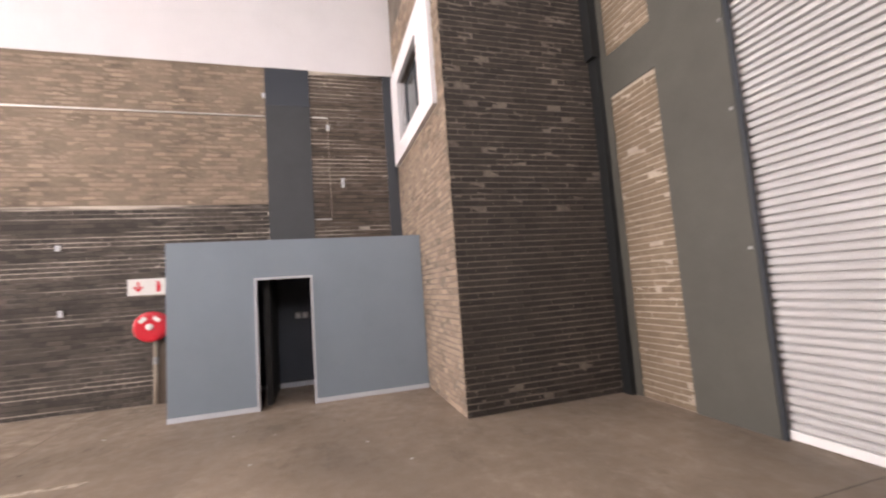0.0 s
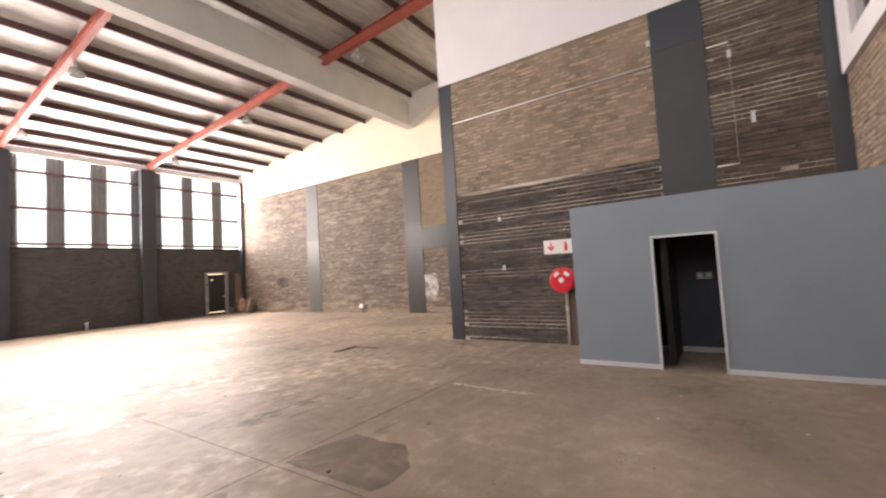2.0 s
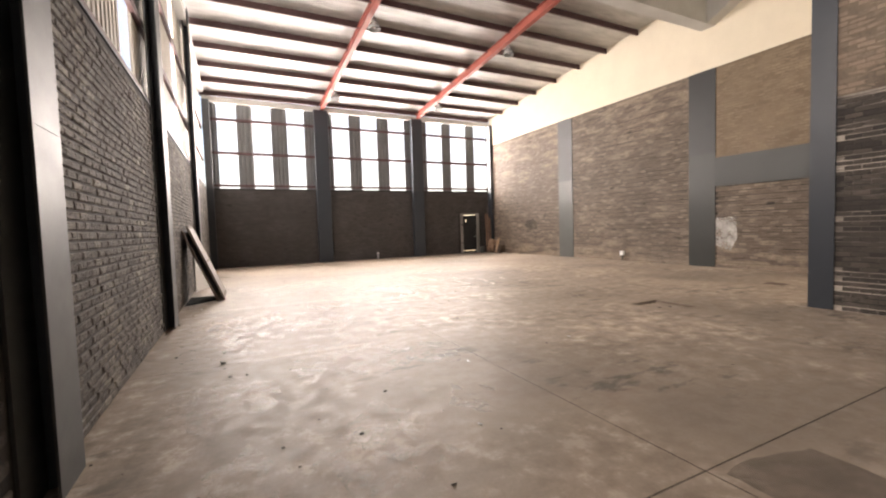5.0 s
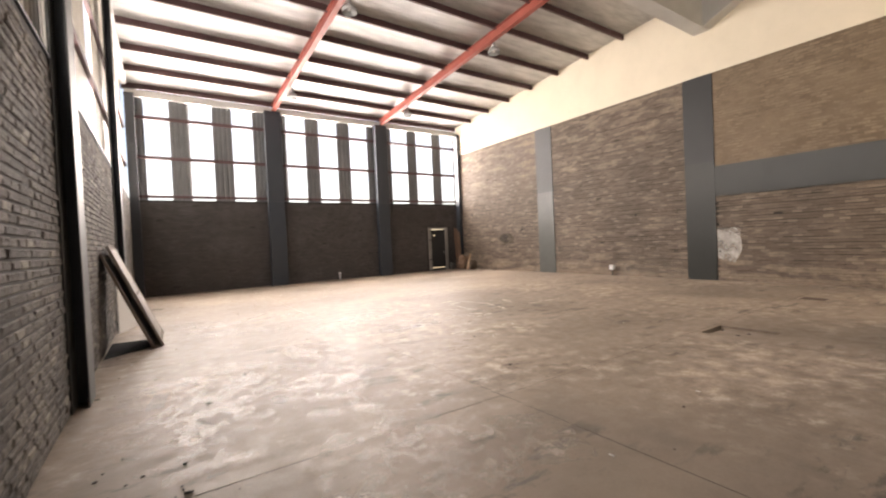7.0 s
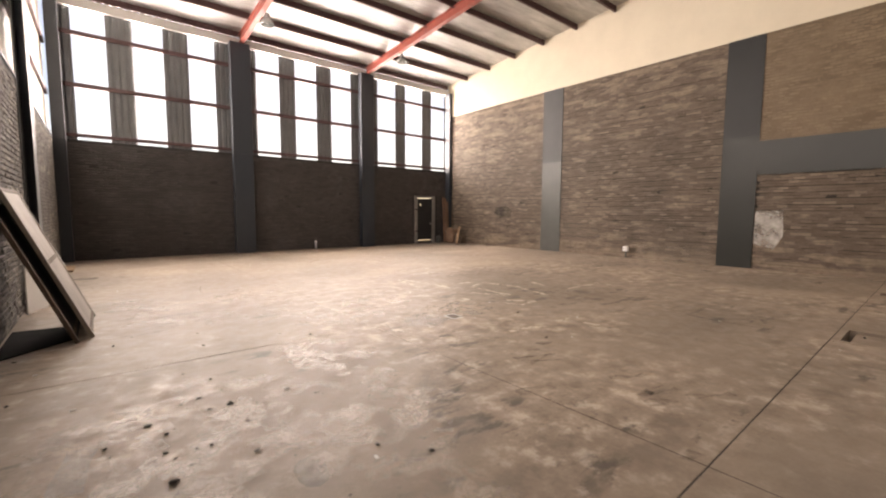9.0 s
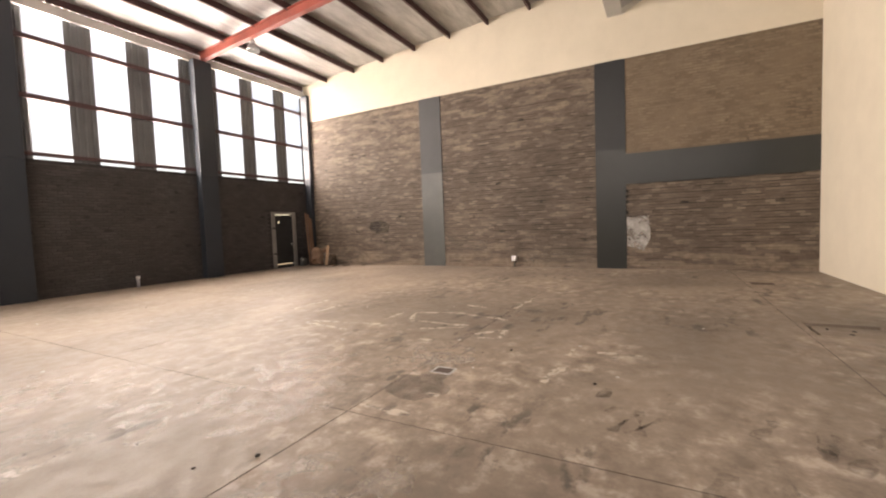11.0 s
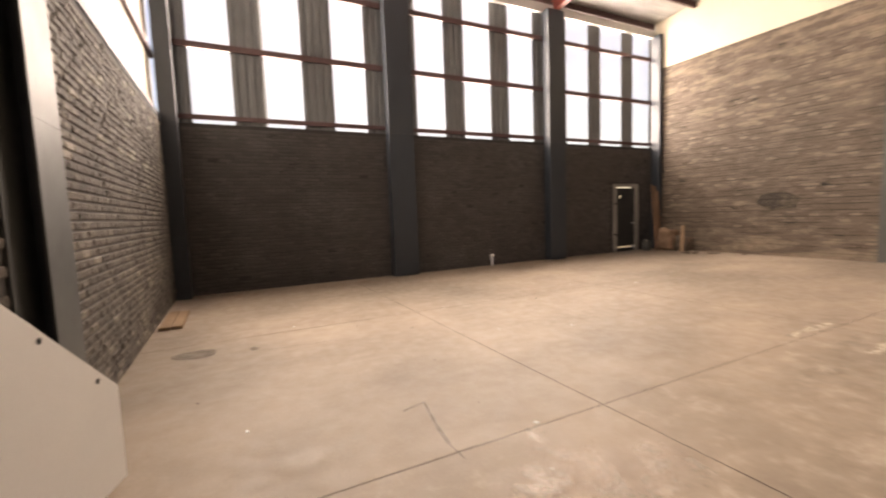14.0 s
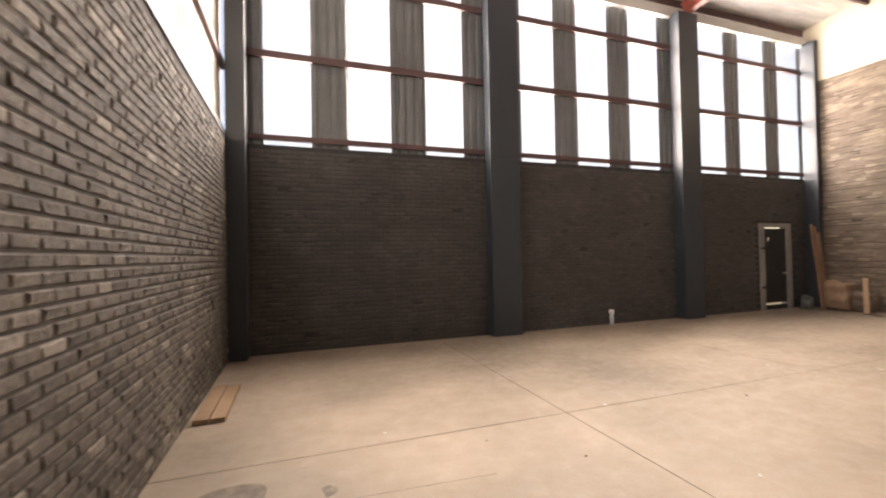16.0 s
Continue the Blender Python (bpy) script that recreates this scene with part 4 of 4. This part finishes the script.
# black sheet added on the floor as the shade under the panels
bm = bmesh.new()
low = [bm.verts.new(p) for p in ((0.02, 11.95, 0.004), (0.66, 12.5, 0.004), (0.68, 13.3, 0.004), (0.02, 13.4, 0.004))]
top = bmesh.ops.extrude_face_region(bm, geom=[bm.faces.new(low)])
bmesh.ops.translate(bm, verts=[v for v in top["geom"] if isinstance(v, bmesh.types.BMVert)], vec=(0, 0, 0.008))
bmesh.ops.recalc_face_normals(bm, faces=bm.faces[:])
tagged(part("shade_sheet", bm, M_SHADE_SHEET), "thin black sheet added as the shade under leaning panels", "sheet")

# white board that stands by the column
bm = bmesh.new()
d0, d1 = Vector((0.05, 14.65, 0)), Vector((0.44, 15.93, 0))
nrm = Vector((0.957, -0.29, 0)) * 0.008
outline = [(d0, 0.0), (d1, 0.0), (d1, 0.62), (d0.lerp(d1, 0.14), 1.66), (d0, 1.7)]
a = [bm.verts.new(p + nrm + Vector((0, 0, z))) for p, z in outline]
b = [bm.verts.new(p - nrm + Vector((0, 0, z))) for p, z in outline]
bm.faces.new(a)
bm.faces.new(b[::-1])
for i in range(5):
    bm.faces.new((a[i], a[(i + 1) % 5], b[(i + 1) % 5], b[i]))
white_board = tagged(part("white_board", bm, M_PAPER), "cut white board with bolt holes standing by the wall", "board")
along = (d1 - d0).normalized()
for f, z in ((0.56, 1.09), (0.86, 0.72)):
    bm = bmesh.new()
    c = d0.lerp(d1, f) + Vector((0, 0, z))
    tube(bm, c + nrm * 0.9, c + nrm * 1.2, 0.018, seg=16)
    part("bolt_hole", bm, M_BLACK, white_board)

# ---- corner pile ----
for dx, top, w in ((15.12, 2.44, 0.06), (15.27, 2.38, 0.075), (15.41, 2.2, 0.07)):
    bm = bmesh.new()
    bar(bm, (dx, 22.72, 0.005), (dx + 0.1, 23.0, top), w, 0.045, 0.004)
    tagged(part("timber_plank", bm, M_WOOD_R), "raw brown timber plank leaning in the corner", "plank", "planks in the corner")


def blob(bm, c, r, seed):
    v = bmesh.ops.create_icosphere(bm, subdivisions=4, radius=1)["verts"]
    for p in v:
        q = p.co / max(abs(p.co.x), abs(p.co.y), abs(p.co.z)) ** 0.6
        k = 1 + 0.35 * noise.noise(p.co * 1.7 + Vector((seed, 0, 0))) + 0.22 * abs(noise.noise(p.co * 4 + Vector((seed, 3, 0))))
        p.co = q
        p.co = Vector((c[0] + p.co.x * r[0] * k, c[1] + p.co.y * r[1] * k, max(0.004, c[2] + p.co.z * r[2] * k)))


for c, r, m, lab, nm in (((15.45, 22.5, 0.42), (0.26, 0.3, 0.36), M_SACK, "torn brown paper sack on the floor", "sack"), ((15.6, 22.05, 0.26), (0.2, 0.3, 0.26), M_WOOD_D, "crumpled dark sack in the corner", "sack"), ((14.95, 23.0, 0.18), (0.13, 0.12, 0.2), M_PIL_L, "grey bucket-sized bundle by the door", "bundle")):
    bm = bmesh.new()
    blob(bm, c, r, c[0])
    tagged(part(nm, bm, m, smooth=True), lab, "sack" if nm == "sack" else "bundle")
bm = bmesh.new()
bar(bm, (15.1, 21.75, 0.003), (15.5, 21.95, 0.92), 0.11, 0.03, 0.004)
tagged(part("timber_offcut", bm, M_WOOD), "short pale timber offcut leaning on the sacks", "plank")
for x, y, l, a in ((15.2, 21.3, 0.5, 20), (15.35, 20.8, 0.35, -30), (15.0, 21.55, 0.4, 65), (15.6, 20.0, 0.2, 10)):
    bm = bmesh.new()
    box(bm, -l / 2, -0.05, 0.002, l / 2, 0.05, 0.03, 0.004)
    ob = tagged(part("scrap", bm, M_WOOD_D), "flat scrap of dark board lying on the floor", "scrap", "scraps by the wall")
    ob.matrix_world = pose(x, y, 0, 0, 0, a)

# ---- planks on the floor, stand pipe, socket ----
for x0, w, y1 in ((0.06, 0.15, 21.5), (0.225, 0.15, 21.45)):
    bm = bmesh.new()
    box(bm, x0, 20.2, 0.003, x0 + w, y1, 0.055, 0.004)
    tagged(part("timber_plank", bm, M_WOOD), "raw timber plank lying on the floor by the wall", "plank", "planks on the floor")
sp = thing("stand_pipe", "short white plastic pipe stub by the dark wall", "pipe", at=(8.24, 23.28, 0))
bm = bmesh.new()
tube(bm, (0, 0, 0), (0, 0, 0.27), 0.045)
part("pipe", bm, M_SKIRT, sp, smooth=True)
bm = bmesh.new()
tube(bm, (0, 0, 0.27), (0, 0, 0.36), 0.06)
part("collar", bm, M_WHITE, sp, smooth=True)
sk = thing("wall_socket", "white plastic outlet on a stub at the wall foot", "socket", at=(XR - 0.05, 13.16, 0))
quick("box", [(-0.06, -0.09, 0.24, 0.045, 0.09, 0.42)], M_WHITE, sk, bevel=0.008)
bm = bmesh.new()
tube(bm, (0, 0, 0), (0, 0, 0.24), 0.025)
part("stub", bm, M_PIL_L, sk, smooth=True)

# ---- floor hatch, drains ----
hatch = thing("floor_hatch", "sunken concrete access hatch in the floor", "hatch", kind="structure")
quick("cover", [(HX[0] + 0.008, HY[0] + 0.008, -0.25, HX[1] - 0.045, HY[1] - 0.08, -0.035)], M_FLOOR, hatch)
for x, y in ((8.5, 6.05), (8.7, 5.97)):
    bm = bmesh.new()
    tube(bm, (x, y, -0.036), (x, y, -0.03), 0.03, seg=12)
    part("lift_hole", bm, M_BLACK, hatch)
for x, y, w, l in ((13.1, 6.25, 0.3, 0.4), (5.13, 10.48, 0.16, 0.2)):
    d = thing("floor_drain", "small square floor drain with dark grate", "drain", "floor drains", at=(x, y, 0))
    bm = bmesh.new()
    for bx in ((-w / 2 - 0.024, -l / 2 - 0.024, w / 2 + 0.024, -l / 2), (-w / 2 - 0.024, l / 2, w / 2 + 0.024, l / 2 + 0.024), (-w / 2 - 0.024, -l / 2, -w / 2, l / 2), (w / 2, -l / 2, w / 2 + 0.024, l / 2)):
        box(bm, bx[0], bx[1], 0.001, bx[2], bx[3], 0.004)
    part("rim", bm, M_CONC if w < 0.25 else M_PURLIN, d)
    quick("grate", [(-w / 2, -l / 2, 0.0008, w / 2, l / 2, 0.002)], M_WOOD_D, d)
    for k in range(5):
        quick("grate_bar", [(-w / 2, -l / 2 + l * (k + 0.3) / 5, 0.002, w / 2, -l / 2 + l * (k + 0.55) / 5, 0.0035)], M_PURLIN, d)


# ---- stains, worn paint and patches ----
def stain_mat(name, col, rough, lo, hi, scale=6, most=1.0):
    m, nt, b, co = shader(name, rough)
    out = nt.nodes["Material Output"]
    tr = nt.nodes.new("ShaderNodeBsdfTransparent")
    mx = nt.nodes.new("ShaderNodeMixShader")
    b.inputs["Base Color"].default_value = (*col, 1)
    nt.links.new(ramp(nt, tex(nt, co, scale, 6, 0.7), [(lo, 0.0), (hi, most)]), mx.inputs[0])
    nt.links.new(tr.outputs[0], mx.inputs[1])
    nt.links.new(b.outputs[0], mx.inputs[2])
    nt.links.new(mx.outputs[0], out.inputs[0])
    return m


M_DAMP = stain_mat("damp_concrete", (0.09, 0.08, 0.07), 0.4, 0.0, 0.9, 3, 0.55)
M_OIL = stain_mat("oil_stain", (0.06, 0.052, 0.046), 0.4, 0.25, 0.7, 6, 0.6)
M_SCUFF = stain_mat("worn_white_paint", (0.6, 0.52, 0.43), 0.7, 0.3, 0.55, 9, 0.95)
M_SCUFF_W = stain_mat("white_paint_patch", (0.66, 0.64, 0.6), 0.7, 0.25, 0.75, 2.6, 0.75)
M_SKID = stain_mat("rubbed_mark", (0.07, 0.06, 0.052), 0.5, 0.38, 0.75, 6, 0.6)
M_DUST = stain_mat("ground_in_dust", (0.56, 0.49, 0.41), 0.42, 0.47, 0.64, 3.2, 0.62)
M_SMEAR = stain_mat("faint_mortar_smear", (0.4, 0.34, 0.27), 0.8, 0.35, 0.75, 5, 0.4)
M_SOOT = stain_mat("dark_wall_stain", (0.05, 0.042, 0.035), 0.8, 0.2, 0.7, 5, 0.8)
level = [0.0012]


def patch(name, pts, mat, rough_edge=0.08, label="", parent=floor):
    """A flat stain with a wandering edge."""
    level[0] += 0.00004
    n = len(pts)
    bm = bmesh.new()
    out = []
    for i in range(n):
        a, b = Vector(pts[i]), Vector(pts[(i + 1) % n])
        steps = max(2, int((b - a).length / 0.08))
        for k in range(steps):
            p = a.lerp(b, k / steps)
            j = rough_edge * noise.noise(Vector((p.x * 4, p.y * 4, len(pts))))
            d = (b - a).normalized()
            out.append(bm.verts.new((p.x - d.y * j, p.y + d.x * j, level[0])))
    bm.faces.new(out)
    bmesh.ops.triangulate(bm, faces=bm.faces[:])
    return part(name, bm, mat, parent, label)


def ring(x, y, rx, ry, n=14):
    return [(x + rx * math.cos(6.2832 * k / n), y + ry * math.sin(6.2832 * k / n)) for k in range(n)]


def line(x0, y0, x1, y1, w):
    d = Vector((x1 - x0, y1 - y0)).normalized() * w / 2
    return [(x0 - d.y, y0 + d.x), (x0 + d.y, y0 - d.x), (x1 + d.y, y1 - d.x), (x1 - d.y, y1 + d.x)]


patch("damp_patch", [(4.86, 10.9), (5.06, 10.37), (4.57, 10.15), (4.3, 10.35), (4.36, 10.75)], M_DAMP, 0.12, "dark damp patch")
patch("damp_patch", [(3.96, 2.26), (4.3, 2.28), (4.79, 2.15), (4.75, 1.77), (4.81, 1.49), (4.44, 1.12), (4.09, 1.08), (3.955, 1.14)], M_DAMP, 0.03, "dark damp patch")
patch("paint_line", line(6.92, 2.25, 6.86, 0.95, 0.09), M_SCUFF, 0.03, "worn pale line")
patch("paint_patch", [(0.66, 8.75), (0.84, 8.72), (0.9, 9.3), (0.74, 9.32)], M_SCUFF_W, 0.03, "worn pale patch")
for x, y, rx, ry in ((1.92, 8.12, 0.1, 0.13), (3.3, 2.18, 0.05, 0.07), (0.65, 18.56, 0.19, 0.22), (1.32, 18.4, 0.08, 0.1)):
    patch("oil_stain", ring(x, y, rx, ry), M_OIL, 0.14, "dark oil stain")
# worn block letters and lines
for p in ((7.7, 12.46, 7.95, 11.7), (7.95, 11.7, 7.77, 10.9), (7.14, 12.19, 7.1, 11.05), (7.7, 12.46, 7.14, 12.19), (6.67, 11.74, 7.01, 11.08), (7.79, 10.83, 7.67, 10.62), (7.06, 10.42, 6.55, 10.36), (6.55, 10.36, 6.49, 10.7), (7.01, 12.67, 7.67, 12.69), (6.51, 13.96, 6.72, 12.56), (7.2, 14.43, 7.86, 14.43), (9.32, 14.81, 9.9, 13.96), (6.59, 12.51, 6.88, 12.28), (8.64, 10.8, 9.78, 10.74), (6.22, 11.42, 6.15, 11.25), (6.37, 13.87, 6.22, 12.85), (6.48, 9.3, 6.13, 9.32), (5.74, 9.29, 5.18, 9.38), (6.4, 9.01, 6.42, 8.8), (6.23, 8.82, 6.47, 8.53), (4.03, 10.78, 4.03, 10.24)):
    p = (*p, 0.04 if p[0] < 4.5 else 0.085)
    patch("paint_line", line(*p), M_SCUFF, 0.08, "worn pale outline")
for p in ((9.83, 10.54, 9.64, 10.26), (7.2, 15.17, 8.26, 15.15), (8.7, 11.8, 8.55, 11.36), (6.68, 10.78, 6.99, 10.48), (4.51, 10.35, 4.49, 10.2)):
    patch("paint_line", line(*p, 0.07), M_SCUFF, 0.06, "worn pale outline")
dust = random.Random(11)
for count, xs, ys in ((22, (0.7, 2.9), (7.0, 10.2)), (12, (1.2, 3.7), (11.2, 14.6)), (9, (0.8, 3.4), (3.4, 6.9)), (5, (3.5, 6.5), (9.5, 13))):
    for k in range(count):
        x, y = dust.uniform(*xs), dust.uniform(*ys)
        patch("dust_patch", ring(x, y, dust.uniform(0.2, 0.6), dust.uniform(0.3, 0.7)), M_DUST, 0.3, "whitish dust ground into the floor")
for k in range(15):
    x, y = dust.uniform(3.7, 5.4), dust.uniform(6.6, 8.9)
    a = dust.uniform(-0.7, 0.1)
    l = dust.uniform(0.15, 0.5)
    patch("skid_mark", line(x, y, x + l * math.cos(a), y + l * math.sin(a), dust.uniform(0.04, 0.12)), M_SKID, 0.1, "dark rubbed mark")
for p in ((2.37, 15.8, 2.59, 15.86, 0.02), (2.59, 15.86, 2.51, 15.46, 0.02), (2.51, 15.46, 2.47, 15.15, 0.03), (2.47, 15.15, 2.48, 14.94, 0.012), (1.5, 18.25, 2.6, 18.18, 0.012)):
    patch("floor_crack", line(*p), M_OIL, 0.004, "thin dark crack in the floor")
for x, y, rx, ry in ((5.35, 1.61, 0.05, 0.03), (5.9, 1.28, 0.05, 0.03), (4.6, 9.9, 0.16, 0.12), (6.0, 11.2, 0.12, 0.16), (5.5, -0.5, 0.2, 0.1), (4.6, 0.3, 0.25, 0.06)):
    patch("scuff", ring(x, y, rx, ry), M_DUST, 0.1, "pale dusty scuff")


def wall_patch(name, pts, mat, label, parent):
    bm = bmesh.new()
    bm.faces.new([bm.verts.new((XR - 0.012, y, z)) for y, z in pts])
    part(name, bm, mat, parent, label)


wall_patch("whitewash", [(9.33, 0.75), (8.85, 0.6), (8.65, 1.0), (8.68, 1.72), (9.33, 1.7)], M_SCUFF_W, "white paint patch", wall_right)
wall_patch("soot_mark", [(19.85, 1.62), (19.4, 1.38), (18.8, 1.45), (18.7, 1.75), (19.1, 1.95), (19.7, 1.88)], M_SOOT, "dark round stain", wall_right)
wall_patch("plaster_smear", [(15.9, 0.75), (14.3, 0.6), (14.2, 1.05), (15.0, 1.25), (15.9, 1.2)], M_SMEAR, "pale mortar smear", wall_right)
wall_patch("plaster_smear", [(12.8, 0.0), (10.4, 0.0), (10.4, 0.55), (12.7, 0.5)], M_SMEAR, "pale mortar smear", wall_right)

# ---- crumbs on the floor ----
bm = bmesh.new()
crumbs = random.Random(5)
for k in range(150):
    x, y = crumbs.uniform(0.15, 3.2), crumbs.uniform(3, 13)
    if k > 100:
        x, y = crumbs.uniform(0.3, 9), crumbs.uniform(-2.5, 19)
    s = crumbs.uniform(0.005, 0.012) * crumbs.choice((1, 1, 1.9))
    v = bmesh.ops.create_icosphere(bm, subdivisions=1, radius=1)["verts"]
    if k < 36:
        x, y = crumbs.gauss(1.6, 0.5), crumbs.gauss(9.0, 0.5)
        s *= 1.15
    elif k < 52:
        x, y = crumbs.gauss(0.9, 0.3), crumbs.gauss(6.6, 0.7)
        s *= 1.15
    sx, sy = crumbs.uniform(0.7, 2.0), crumbs.uniform(0.6, 1.2)
    for p in v:
        kk = crumbs.uniform(0.7, 1.2)
        p.co = Vector((x + p.co.x * s * sx * kk, y + p.co.y * s * sy * kk, s * 0.5 + p.co.z * s * 0.5 * kk))
tagged(part("dirt_crumbs", bm, M_CRUMB), "dark crumbs of dirt scattered over the floor", "debris", kind="stuff")
bm = bmesh.new()
for k in range(36):
    x, y = crumbs.uniform(0.3, 9), crumbs.uniform(-2.5, 20)
    r = crumbs.uniform(0.008, 0.02)
    m = Matrix.Translation((x, y, 0.004)) @ Matrix.Rotation(crumbs.uniform(0, 3), 4, "Z")
    bmesh.ops.create_cube(bm, size=1, matrix=m @ Matrix.Diagonal((r * 2.2, r, 0.005, 1)))
tagged(part("plaster_chips", bm, M_PAPER), "small white plaster chips scattered over the floor", "debris", kind="stuff")

# ---- near bricks, one by one ----
for wall, near, place, material, *deep in NEAR:
    one_by_one(wall, near, place, material, *deep)
